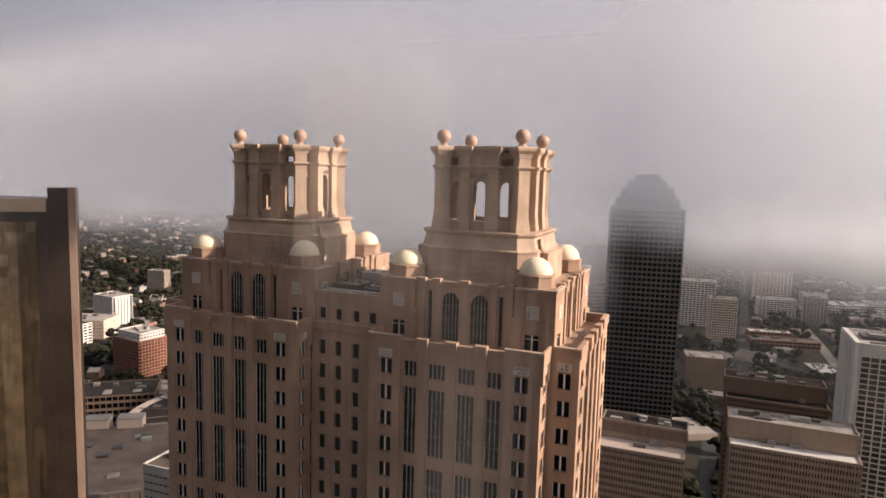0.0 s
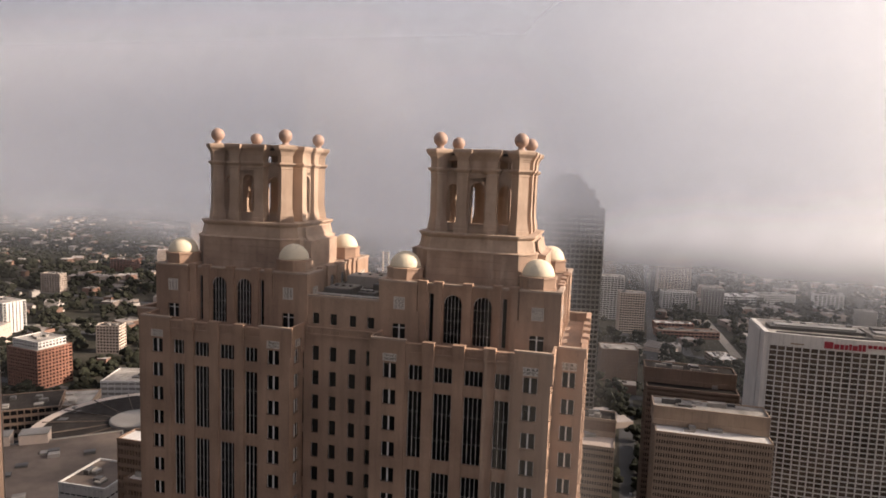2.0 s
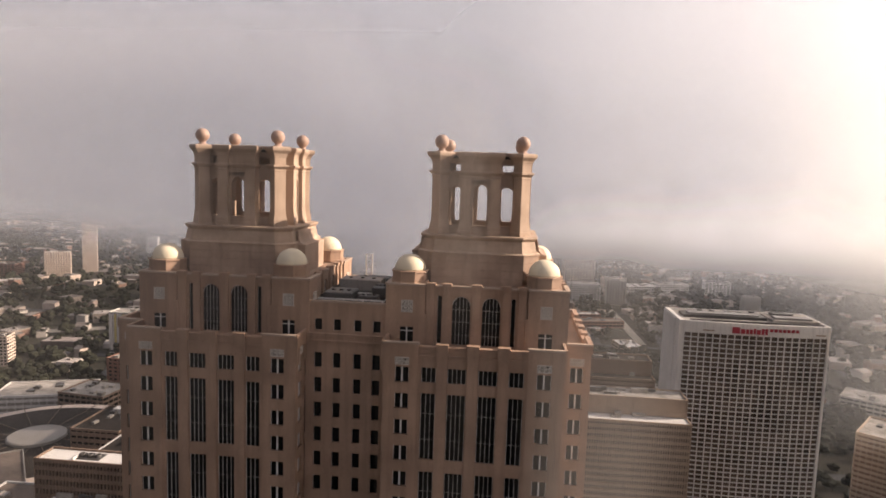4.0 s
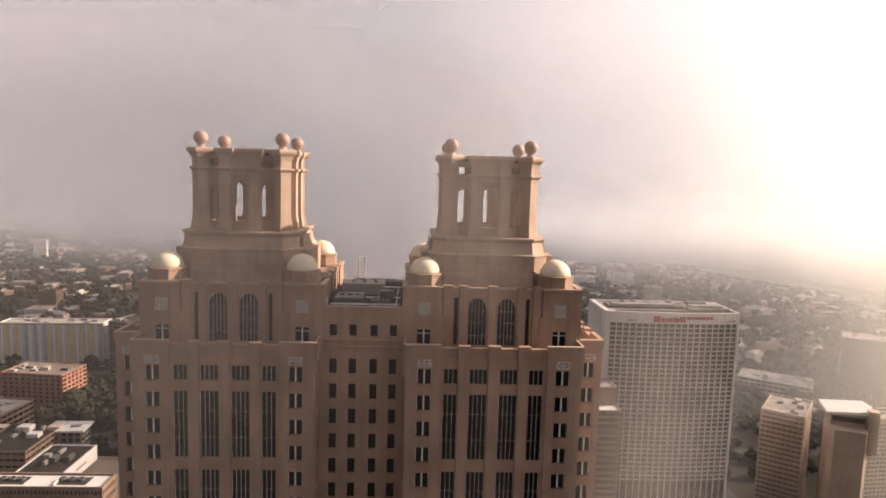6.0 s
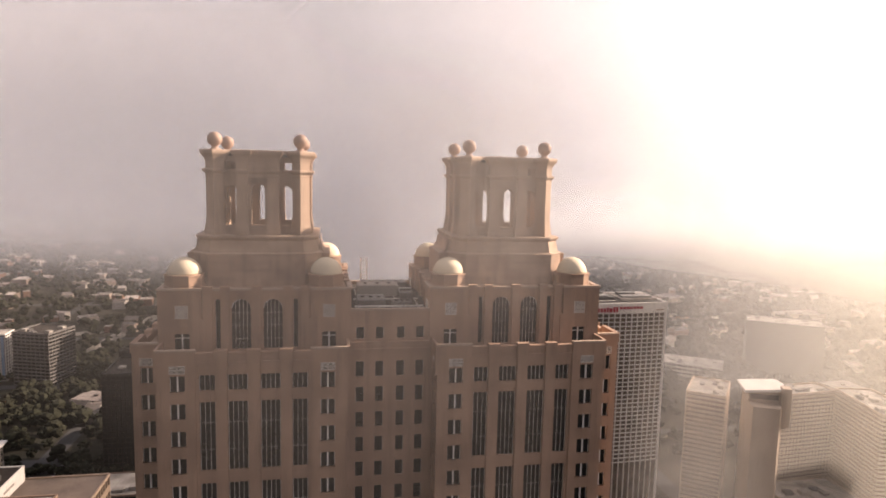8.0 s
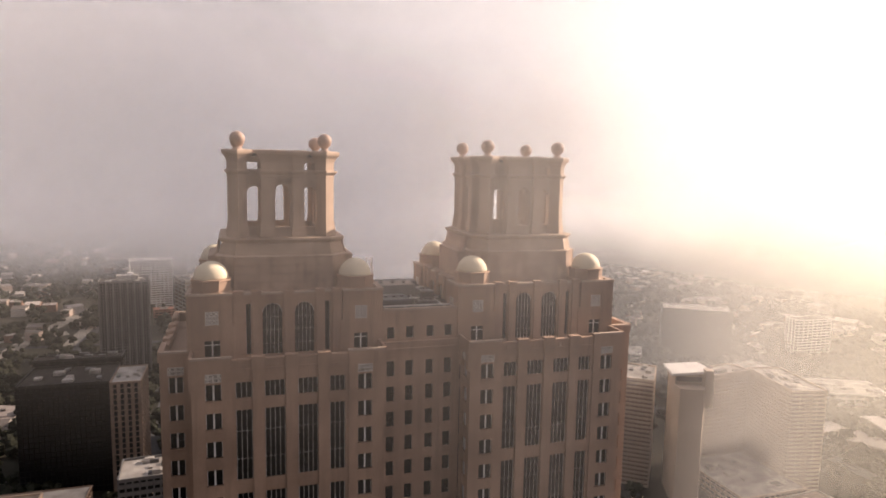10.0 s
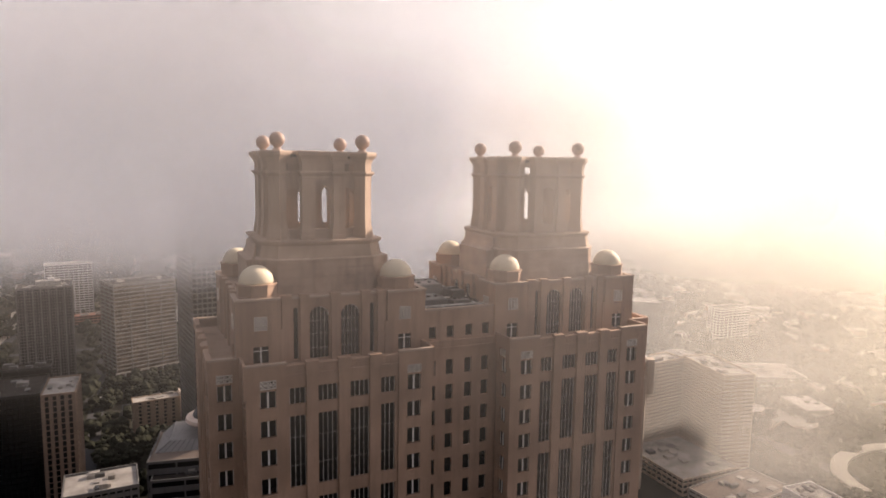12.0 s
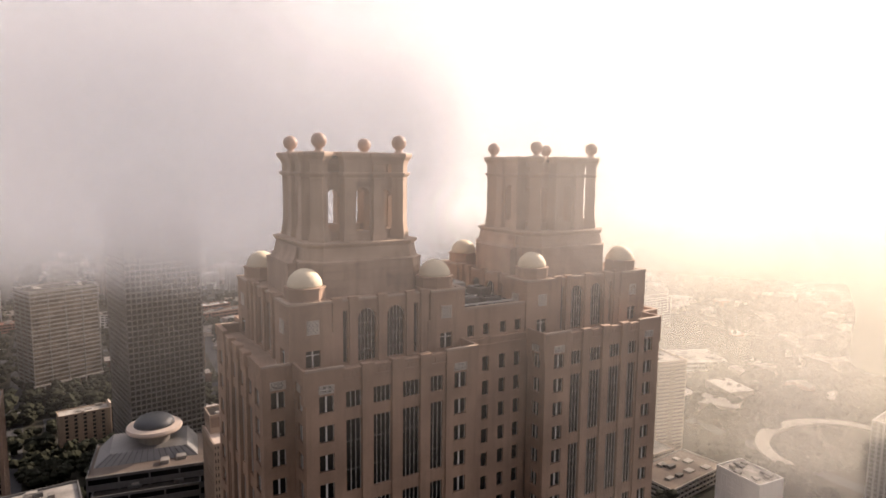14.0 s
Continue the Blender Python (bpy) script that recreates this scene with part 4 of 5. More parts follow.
def framed_block(name, label, x, y, w, d, h, rot=0.0, floors=20, nx=12, ny=8, skin=CONC, glass=GLASS, band=1.2, fin=0.5, deep=0.6, roof=ROOF, parapet=1.2, units=3, z0=0.0, base=0.0, group="", seed=1, category="building"):
    """A building of floor bands and upright fins standing proud of its windows."""
    rnd = random.Random(seed)
    b = tagged(new(name), label, category, group)
    b.matrix_world = Matrix.Translation((x, y, z0)) @ Matrix.Rotation(radians(rot), 4, "Z")
    core = Geo()
    core.box(-w / 2 + deep, w / 2 - deep, -d / 2 + deep, d / 2 - deep, 0, h - 0.2)
    part("window_wall", core, glass, b)
    fh = (h - base) / floors
    if band:
        ge = Geo()
        for x0, x1, y0, y1 in ((-w / 2, w / 2, -d / 2, -d / 2 + deep + 0.05), (-w / 2, w / 2, d / 2 - deep - 0.05, d / 2), (-w / 2, -w / 2 + deep + 0.05, -d / 2 + deep, d / 2 - deep), (w / 2 - deep - 0.05, w / 2, -d / 2 + deep, d / 2 - deep)):
            ge.box(x0, x1, y0, y1, 0, band)
        me = ge.mesh("floor_band")
        for k in range(floors):
            part("floor_band", me, skin, b, at=Matrix.Translation((0, 0, base + fh * k)))
    if fin:
        gx, gy = Geo(), Geo()
        gx.box(-fin / 2, fin / 2, -0.04, deep, base, h - 0.4)
        gy.box(-0.04, deep, -fin / 2, fin / 2, base, h - 0.4)
        mx, my = gx.mesh("fin"), gy.mesh("fin")
        for k in range(nx + 1):
            u = -w / 2 + fin / 2 + (w - fin) * k / nx
            part("fin", mx, skin, b, at=Matrix.Translation((u, -d / 2, 0)))
            part("fin", mx, skin, b, at=Matrix.Translation((u, d / 2 - deep + 0.04, 0)))
        for k in range(1, ny):
            u = -d / 2 + fin / 2 + (d - fin) * k / ny
            part("fin", my, skin, b, at=Matrix.Translation((-w / 2, u, 0)))
            part("fin", my, skin, b, at=Matrix.Translation((w / 2 - deep + 0.04, u, 0)))
    ge = Geo()
    for x0, x1, y0, y1 in ((-w / 2, w / 2, -d / 2, -d / 2 + 0.5), (-w / 2, w / 2, d / 2 - 0.5, d / 2), (-w / 2, -w / 2 + 0.5, -d / 2 + 0.5, d / 2 - 0.5), (w / 2 - 0.5, w / 2, -d / 2 + 0.5, d / 2 - 0.5)):
        ge.box(x0 - 0.08, x1 + 0.08, y0 - 0.08, y1 + 0.08, h - 0.6, h + parapet)
    part("parapet", ge, skin, b)
    ge = Geo()
    ge.box(-w / 2 + 0.4, w / 2 - 0.4, -d / 2 + 0.4, d / 2 - 0.4, h - 0.3, h + 0.1)
    part("roof", ge, roof, b)
    for k in range(units and units + 3):
        roof_unit(b, rnd.uniform(-w * 0.38, w * 0.38), rnd.uniform(-d * 0.33, d * 0.33), h + 0.1, min(rnd.uniform(0.05, 0.16) * w, 7.0), min(rnd.uniform(0.08, 0.2) * d, 5.5), rnd.uniform(0.8, 2.8), rnd.choice((STEEL, CONC, ROOF_L)))
    return b

# added haze: sheets aligned with early views, so the veil grows further along
EAST_WISP = mist_material("east_wisps", 0.028, (0.2, 0.0), 0.66, 0.84, 0.42, 0.03)
for k in range(9):
    ge = Geo()
    ge.poly([(0, 0, 95), (24, 0, 95), (24, 0, 246), (0, 0, 246)])
    wisp = tagged(part("mist_wisp", ge, EAST_WISP, None), "sunlit wisp of mist beside the tower", "mist", "mist about the tower", "stuff")
    wisp.matrix_world = Matrix.Translation((30.0 + 1.3 * k, -38.0 + 0.6 * (k % 3), 0)) @ Matrix.Rotation(math.atan2(1.0, -0.2), 4, "Z")

# the dark stepped skyscraper in the cloud
framed_block("dark_skyscraper", "charcoal granite skyscraper with stepped top lost in cloud", 6, 458, 54, 54, 207, 9, 52, 15, 15, DARKST, BLACKG, 1.25, 0.55, 1.0, units=0, seed=3, category="skyscraper")

# its stepped crown
crown_step = tagged(new("skyscraper_crown"), "stepped charcoal granite upper storeys in cloud", "skyscraper")
crown_step.matrix_world = Matrix.Translation((6, 458, 207)) @ Matrix.Rotation(radians(9), 4, "Z")
for w, z0, z1 in ((46, 0.2, 8), (38, 8, 16), (28, 16, 22), (18, 22, 27)):
    ge = Geo()
    ge.box(-w / 2, w / 2, -w / 2, w / 2, z0, z1)
    part("setback", ge, DARKST, crown_step)

# ribbed tan and brown office slabs
framed_block("ribbed_office", "tan ribbed concrete office slab with a pale flat roof", 97, 269, 56, 28, 101.5, 0, 28, 44, 20, TANC, GLASS, 1.45, 0.62, 0.8, WHITEC, 0.8, 2, group="ribbed office slabs", seed=4)
framed_block("office_penthouse", "tan concrete plant storey on a ribbed office roof", 96.5, 274, 57, 17, 9.4, 0, 1, 2, 2, TANC, TANC, 3.0, 0.5, 0.3, ROOF_L, 0.8, 5, z0=102, seed=5)
framed_block("ribbed_office", "brown ribbed concrete office slab with a dark roof", 98, 362, 56, 30, 97, 0, 26, 44, 20, BROWNC, GLASS, 1.45, 0.62, 0.8, ROOF, 0.8, 2, group="ribbed office slabs", seed=6)
framed_block("office_penthouse", "brown concrete plant storey on a ribbed office roof", 97, 366, 57, 18, 9.4, 0, 1, 2, 2, BROWNC, BROWNC, 3.0, 0.5, 0.3, ROOF, 0.8, 5, z0=97.5, seed=7)
framed_block("ribbed_office", "rose-brown ribbed office slab with a rose roof", 27, 262, 44, 28, 92, 0, 25, 34, 20, TANC, GLASS, 1.45, 0.62, 0.8, PINKC, 0.8, 2, group="ribbed office slabs", seed=8)
framed_block("office_penthouse", "rose-brown plant storey on a ribbed office roof", 28, 270, 43, 14, 9, 0, 1, 2, 2, TANC, BROWNC, 3.0, 0.5, 0.3, ROOF, 0.8, 5, z0=92.4, seed=9)

# the white gridded hotel, with a bowed front
hotel = tagged(new("gridded_hotel"), "white concrete grid hotel tower with red rooftop sign", "hotel")
hotel.location = (167, 296, 0)
HTOP, HGRID, HBASE, HBOW = 150.4, 143.4, 43.0, 2.6


def bow(u, out=0.0):
    return -HBOW * (1 - (u / 41.5) ** 2) - out


arc = [-39.0 + 80.5 * i / 24 for i in range(25)]
ge = Geo()
ge.prism([(u, bow(u) + 0.9) for u in arc] + [(41.5, 37), (-39.0, 37)], 0, HGRID)
part("window_wall", ge, HGLASS, hotel)
ge = Geo()
ge.loft([[(u, bow(u), z) for u in arc] + [(u, bow(u) + 1.0, z) for u in reversed(arc)] for z in (0, 0.44)])
me = ge.mesh("floor_band")
levels = 35
for k in range(levels):
    part("floor_band", me, WHITEC, hotel, at=Matrix.Translation((0, 0, HBASE + (HGRID - HBASE) * k / levels)))
for wide, every in ((0.48, 0), (0.40, 1)):
    ge = Geo()
    ge.box(-wide / 2, wide / 2, -0.12, 1.0, 0, HGRID)
    me = ge.mesh("fin")
    for k in range(every, 21, 2):
        u = -38.7 + 79.9 * k / 20
        part("fin", me, WHITEC, hotel, at=Matrix.Translation((u, bow(u), 0)))
ge = Geo()
ge.loft([[(u, bow(u, 0.15), z) for u in arc] + [(u, bow(u) + 1.2, z) for u in reversed(arc)] for z in (HGRID, HTOP)])
part("top_band", ge, WHITEC, hotel, "white blank band under the roof")
ge = Geo()
ge.box(-41.6, -39.0, 0.0, 37.5, 0, HTOP)
part("end_wall", ge, WHITEC, hotel, "white blank end wall")
ge = Geo()
ge.box(-42.1, -41.6, 9.0, 37.5, 0, HTOP - 0.8)
part("end_rib", ge, WHITEC, hotel)
ge = Geo()
ge.box(41.5, 42.5, bow(41.5), 37.5, 0, HTOP)
part("end_wall", ge, WHITEC, hotel, "white blank end wall")
ge = Geo()
ge.box(-39.0, 41.5, 36.5, 37.5, HGRID, HTOP)
part("parapet", ge, WHITEC, hotel)
ge = Geo()
ge.prism([(u, bow(u) + 1.2) for u in arc] + [(41.5, 36.5), (-39.0, 36.5)], HGRID, HTOP - 0.9)
part("roof", ge, ROOF_L, hotel)
for x0, x1, y0, y1, hh, m in ((-36, 12, 13, 25, 1.8, STEEL), (-33, 8, 15, 22, 2.6, SEAM), (14, 40, 9, 30, 1.6, ROOF_L), (16, 37, 11, 18, 2.8, SEAM), (18, 30, 21, 27, 3.2, STEEL), (-35, 40, 3.0, 3.6, 1.2, STEEL)):
    roof_unit(hotel, (x0 + x1) / 2, (y0 + y1) / 2, HTOP - 0.9, x1 - x0, y1 - y0, hh, m)
for k in range(9):
    roof_unit(hotel, -30 + 8.0 * k, 28 + 2.5 * (k % 3), HTOP - 0.9, 2.6, 3.0, 1.4 + 0.5 * (k % 2), STEEL)
sx = -12.6
for wdt, hgt in ((4.2, 3.6), (2.3, 2.6), (1.6, 2.6), (1.5, 2.6), (1.1, 3.2), (2.2, 2.6), (1.4, 3.4), (1.4, 3.4)):
    ge = Geo()
    ge.box(sx, sx + wdt, bow(sx, 0.6), bow(sx, 0.1), 144.6, 144.6 + hgt)
    part("sign_bar", ge, REDSIGN, hotel, "red raised sign shape")
    sx += wdt + 0.55
sx += 0.6
for k in range(7):
    ge = Geo()
    ge.box(sx, sx + 1.75, bow(sx, 0.6), bow(sx, 0.1), 146.4, 148.1)
    part("sign_bar", ge, REDSIGN, hotel, "red raised sign shape")
    sx += 2.4
for u in (-25.0, 36.0):
    ge = Geo()
    ge.box(u - 3.6, u + 3.6, bow(u, 0.35), bow(u, -0.2), 145.0, 145.7)
    part("band_slot", ge, TANC, hotel)

# the angled slab hotel and its core
slab = dict(floors=25, skin=SANDC, glass=BROWNC, band=1.45, fin=0.32, deep=0.7, roof=ROOF_L, group="slab hotel wings")
wing = framed_block("hotel_wing", "sand-coloured concrete slab hotel wing with recessed balconies", 374.5, 295, 27, 57, 76, -12, nx=4, ny=19, units=5, seed=11, **slab)
framed_block("hotel_wing", "sand-coloured concrete slab hotel wing with recessed balconies", 335, 330.5, 62, 20, 74.5, 6, nx=20, ny=4, units=4, seed=12, **slab)
framed_block("hotel_wing", "sand-coloured concrete slab hotel wing with recessed balconies", 263, 326, 26, 40, 81, -38, nx=8, ny=14, units=3, seed=13, **slab)
ge = Geo()
ge.box(-2.6, 2.6, -28.75, -28.3, 3, 73)
part("end_strip", ge, TANC, wing, "dark vertical strip on the end wall")
core_tower = tagged(new("hotel_core"), "pale blank concrete lift core with a white sloping roof", "building")
core_tower.matrix_world = Matrix.Translation((279, 288, 0)) @ Matrix.Rotation(radians(-25), 4, "Z")
ge = Geo()
ge.prism([(-9, -16), (7, -16), (10.5, -6), (10.5, 16), (-10.5, 16), (-10.5, -6)], 0, 84)
part("core_wall", ge, SANDC, core_tower)
ge = Geo()
ge.prism([(-10, -5), (9, -4), (11, 6), (9, 16), (-11, 15)], 84.02, 91)
part("lounge_wall", ge, SANDC, core_tower)
ge = Geo()
ge.prism([(-9.2, -5.4), (8.2, -4.4), (8.2, -3), (-9.2, -4)], 86.2, 89.4)
part("lounge_window", ge, HGLASS, core_tower)
ge = Geo()
ge.loft([[(x, y, z + 0.1 * x) for x, y in [(-13, -8), (10, -6.5), (13, 6), (10, 18), (-14, 17)]] for z in (91.8, 93.4)])
part("core_roof", ge, WHITEC, core_tower, "white sloping roof")
ge = Geo()
ge.box(9, 14.5, -10, -3, 70, 96)
part("vent_shaft", ge, SANDC, core_tower)

# bronze mirror-glass tower
bronze = tagged(new("bronze_tower"), "bronze mirror-glass tower with dark corner fin", "skyscraper")
bronze.matrix_world = Matrix.Translation((-148, 76, 0)) @ Matrix.Rotation(radians(45), 4, "Z")
ge = Geo()
ge.prism([(-46, -1), (-8.0, -1), (-8.0, 42), (-46, 42)], 0, 216)
part("glass_shaft", ge, BRONZED, bronze)
me = Geo()
me.box(-1.39, 1.39, -0.12, 0.12, -1.84, 1.84)
pane_meshes = [me.mesh("mirror_pane") for q in range(3)]
prn = random.Random(5)
for i in range(12):
    for k in range(30):
        tilt = Matrix.Rotation(radians(prn.gauss(0, 1.6)), 4, "Z") @ Matrix.Rotation(radians(prn.gauss(0, 1.3)), 4, "X")
        # tone by column stands for what the glass reflects
        tone = 1 if i >= 10 else 0 if i in (5, 6, 8, 9) else 2
        part("mirror_pane", pane_meshes[tone], (BRONZE, BRONZE_D, BRONZE_M)[tone], bronze, at=Matrix.Translation((-43.6 + 2.8 * i, -1.15, 207.5 - 3.7 * k)) @ tilt)
ge = Geo()
ge.box(-8.0, 0, 0, 10, 0, 220.5)
part("corner_fin", ge, BRONZED, bronze)
# lighter brown strip stands for the fin's sunlit side
ge = Geo()
ge.box(-2.1, 0.1, -0.2, 1.6, 0, 220.7)
part("fin_edge", ge, BROWNC, bronze)
ge = Geo()
ge.box(-45.5, -8.4, -1.5, 3, 212.6, 216.8)
part("top_louvres", ge, TANC, bronze, "pale louvred band under the roof")

# left of the tower: roofs and apartment blocks
ribbed = framed_block("ribbed_office", "brown ribbed office block with white roof and sunken plant wells", -131.5, 145.2, 55, 11.4, 112.2, 0, 29, 38, 8, BROWNC, GLASS, 1.6, 0.6, 0.8, WHITEC, 0.9, 0, seed=14)
for x0, x1 in ((-13.5, -2.5), (8.0, 20.0)):
    roof_unit(ribbed, (x0 + x1) / 2, 0.6, 112.3, x1 - x0, 6.4, 0.12, DARKM, "plant_well")
    for k in range(3):
        fan = Geo()
        fan.lathe([(1.25, 0), (1.25, 1.0), (1.1, 1.2), (0.95, 1.2), (0.9, 0.7)], 16)
        part("cooling_fan", fan, STEEL, ribbed, at=Matrix.Translation((x0 + 2.2 + 3.4 * k, 0.6, 112.4)))
    roof_unit(ribbed, x0 + 1.0, -1.8, 112.4, 0.4, 3.4, 0.9, FRAME, "guard_rail")
framed_block("office_step", "lower brown ribbed office block with white roof", -128, 136.6, 46, 5.6, 98, 0, 25, 32, 4, BROWNC, GLASS, 1.6, 0.6, 0.8, WHITEC, 1.0, 3, seed=74)
framed_block("deck_roof", "broad grey flat roof behind the ribbed office", -137, 187, 58, 62, 88.4, 0, 12, 20, 20, TANC, GLASS, 3.0, 0.8, 0.5, ROOF_T, 0.8, 4, seed=80)
white_box = framed_block("roof_hall", "white-walled box with dark flat roof", -153.5, 200, 21, 33, 6.6, 0, 1, 2, 2, WHITEC, WHITEC, 3.0, 0.3, 0.12, ROOF, 0.5, 2, z0=88.6, seed=81)
ge = Geo()
ge.box(10.62, 10.7, -3, 6, 3.0, 4.0)
part("wall_louvre", ge, CONC, white_box)
ge = Geo()
ge.lathe([(0.12, 6.6), (0.12, 11.0), (0.05, 11.2)], 8, 9.2, -13.0)
part("vent_pipe", ge, STEEL, white_box)
framed_block("grey_hall", "grey flat-roofed block with white upper walls", -200, 176, 26, 28, 74, 2, 18, 8, 8, WHITEC, GLASS, 3.2, 0.5, 0.3, ROOF_T, 1.0, 2, seed=82)
dark_hall = framed_block("flat_hall", "low block with dark flat roof and white plant boxes", -258, 345, 36, 46, 44, 0, 10, 8, 8, BROWNC, GLASS, 2.6, 0.6, 0.4, ROOF, 1.0, 2, seed=83)
roof_unit(dark_hall, -3, 14, 44.1, 9, 7, 3.4, WHITEC, "plant_box")
roof_unit(dark_hall, 9, 3, 44.1, 8, 6, 2.8, WHITEC, "plant_box")
# paler box stands for the hall's sunlit east wall
ge = Geo()
ge.box(11.0, 19.0, 15.0, 27.0, 0, 46)
part("stair_block", ge, PINKC, dark_hall, "tan block coloured for the sun on the east wall")
framed_block("corner_office", "grey office corner under an overhanging white roof", -231, 366, 15, 15, 43, 4, 10, 3, 3, GREYM, BLACKG, 1.0, 1.2, 0.8, ROOF_L, 0.2, 0, seed=84)
eaves = tagged(new("flat_roof"), "overhanging white flat roof with a square well", "roof")
eaves.matrix_world = Matrix.Translation((-231, 366, 43.4)) @ Matrix.Rotation(radians(4), 4, "Z")
ge = Geo()
for x0, x1, y0, y1 in ((-9.5, 9.5, -9.5, -3), (-9.5, 9.5, 3, 9.5), (-9.5, -4, -3, 3), (4, 9.5, -3, 3)):
    ge.box(x0, x1, y0, y1, 0, 1.2)
part("roof_slab", ge, WHITEC, eaves)
framed_block("rim_hall", "low dark hall with broad white roof edge", -340, 446, 46, 38, 28, -6, 6, 8, 6, BROWNC, GLASS, 1.8, 0.8, 0.4, ROOF_L, 1.2, 5, seed=85)
framed_block("exhibition_hall", "vast flat-roofed hall with tan gravel roof", -306, 240, 96, 112, 30, 40, 2, 16, 18, CONC, TANC, 4.0, 0.8, 0.5, ROOF_T, 1.0, 8, seed=15)
arena = tagged(new("arena"), "round arena with dark shallow roof and pale rim", "arena")
arena.location = (-316, 341, 0)
ge = Geo()
ge.lathe([(72, 0), (73, 22), (73, 23.5)], 72)
part("drum", ge, CONC, arena)
ge = Geo()
ge.lathe([(76, 22.6), (77, 23.6), (76, 25.0), (71, 25.4)], 72)
part("roof_rim", ge, PINKC, arena)
ge = Geo()
ge.lathe([(71, 25.2), (45, 26.6), (19, 27.4)], 72)
part("roof", ge, ROOF, arena, "dark shallow conical roof")
ge = Geo()
ge.lathe([(19.5, 26.5), (19.5, 29.2), (18.5, 29.8), (3, 30.2)], 48)
part("roof_disc", ge, CONC, arena, "pale raised disc")
ge = Geo()
ge.box(20, 70, -0.25, 0.25, 26.8, 27.5)
me = ge.mesh("roof_rib")
for k in range(16):
    part("roof_rib", me, ROOF_T, arena, at=Matrix.Rotation(2 * math.pi * k / 16, 4, "Z"))
for x, y in ((-350, 279), (-370, 266)):
    bx = tagged(new("stair_house"), "cream block of a stair head on the hall roof", "roof block")
    bx.matrix_world = Matrix.Translation((x, y, 0)) @ Matrix.Rotation(radians(35), 4, "Z")
    ge = Geo()
    ge.box(-9, 9, -6, 6, 0, 37)
    part("block_wall", ge, PINKC, bx)
    ge = Geo()
    ge.box(-9.4, 9.4, -6.4, 6.4, 37, 37.6)
    part("cap", ge, CONC, bx)
framed_block("dark_hall", "long hall with dark low-pitched roof", -440, 345, 70, 44, 26, 38, 4, 14, 8, BROWNC, GLASS, 2.4, 0.6, 0.4, ROOF, 0.6, 4, seed=70)
framed_block("cream_hall", "cream stepped civic hall with rounded corner", -716, 545, 60, 40, 24, 20, 5, 6, 5, PINKC, CONC, 3.6, 2.0, 0.3, ROOF_L, 1.0, 3, seed=71)
framed_block("brick_apartments", "red brick apartment block with white upper storeys", -527, 455, 45, 39, 40, -8, 11, 12, 10, BRICK, GLASS, 1.7, 1.5, 0.4, ROOF_L, 1.0, 3, seed=16)
framed_block("apartment_top", "white set-back apartment storeys", -529, 457, 38, 31, 7, -8, 2, 9, 8, WHITEC, GLASS, 1.6, 1.5, 0.4, ROOF_L, 1.0, 3, z0=40.2, seed=17)
framed_block("white_apartments", "white concrete apartment block with vertical strips", -752, 614, 46, 32, 41, -8, 11, 8, 6, WHITEC, GLASS, 0.8, 3.0, 0.5, ROOF_L, 1.0, 2, seed=18)
stripes = framed_block("striped_apartments", "pale apartment block with yellow and blue panels", -402, 662, 112, 24, 50, 3, 15, 22, 4, WHITEC, GLASS, 1.0, 0.8, 0.5, ROOF_L, 1.0, 5, seed=19)
ge = Geo()
ge.box(-1.25, 1.25, -0.18, 0.3, 4, 48.5)
me_y, me_b, me_w = ge.mesh("panel"), ge.mesh("panel"), ge.mesh("panel")
for k in range(22):
    kind = (k // 5) % 3
    part("panel", (me_y, me_b, me_w)[kind if k % 2 else 2 - 2 * (kind == 2)], (YELLOWP, BLUEP, WHITEC)[kind if k % 2 else 2 - 2 * (kind == 2)], stripes, at=Matrix.Translation((-53.2 + 5.06 * k, -12, 0)))

# towards the left later on
apartments = framed_block("slab_tower", "grey concrete apartment tower with balcony columns", -145, 690, 50, 34, 105, 6, 34, 7, 5, GREYC, BLACKG, 0.4, 1.5, 1.0, ROOF, 1.5, 4, seed=20)
for k in range(7):
    for j in range(2):
        ge = Geo()
        u = -25 + 50 * (k + (0.33 if j else 0.67)) / 7
        ge.box(u - 0.22, u + 0.22, -17.3, -16.6, 0, 103)
        part("balcony_post", ge, GREYC, apartments)
roof_unit(apartments, 3, 2, 105.1, 22, 12, 5.5, CONC, "penthouse")
roof_unit(apartments, 6, -1, 110.6, 6, 5, 3.0, WHITEC, "penthouse")
ge = Geo()
ge.lathe([(0.9, 113.5), (0.9, 115.0), (0.4, 115.4), (0.35, 120.0), (0.8, 120.2), (0.8, 121.0), (0.2, 121.4), (0.12, 127.0)], 10, 6, -1)
part("mast", ge, FRAME, apartments, "white antenna mast")
banded = framed_block("banded_tower", "grey office tower with thin horizontal bands over a colonnade", -58, 700, 66, 40, 104, 22, 22, 4, 3, GREYM, HGLASS, 1.3, 0.7, 1.0, ROOF, 2.0, 4, seed=21, base=9.0)
for k in range(9):
    ge = Geo()
    ge.box(-33 + 8.0 * k, -31.6 + 8.0 * k, -20.4, -19.0, 0, 9.4)
    part("colonnade_pier", ge, CONC, banded)
ge = Geo()
ge.box(-34, 34, -21, -18.6, 8.9, 10.2)
part("colonnade_beam", ge, CONC, banded)
framed_block("black_office", "black glass office block with dark roof terraces", -142, 426, 58, 46, 79, 0, 20, 18, 16, IRONB, BLACKG, 0.35, 0.2, 0.2, ROOF, 1.4, 6, seed=22)
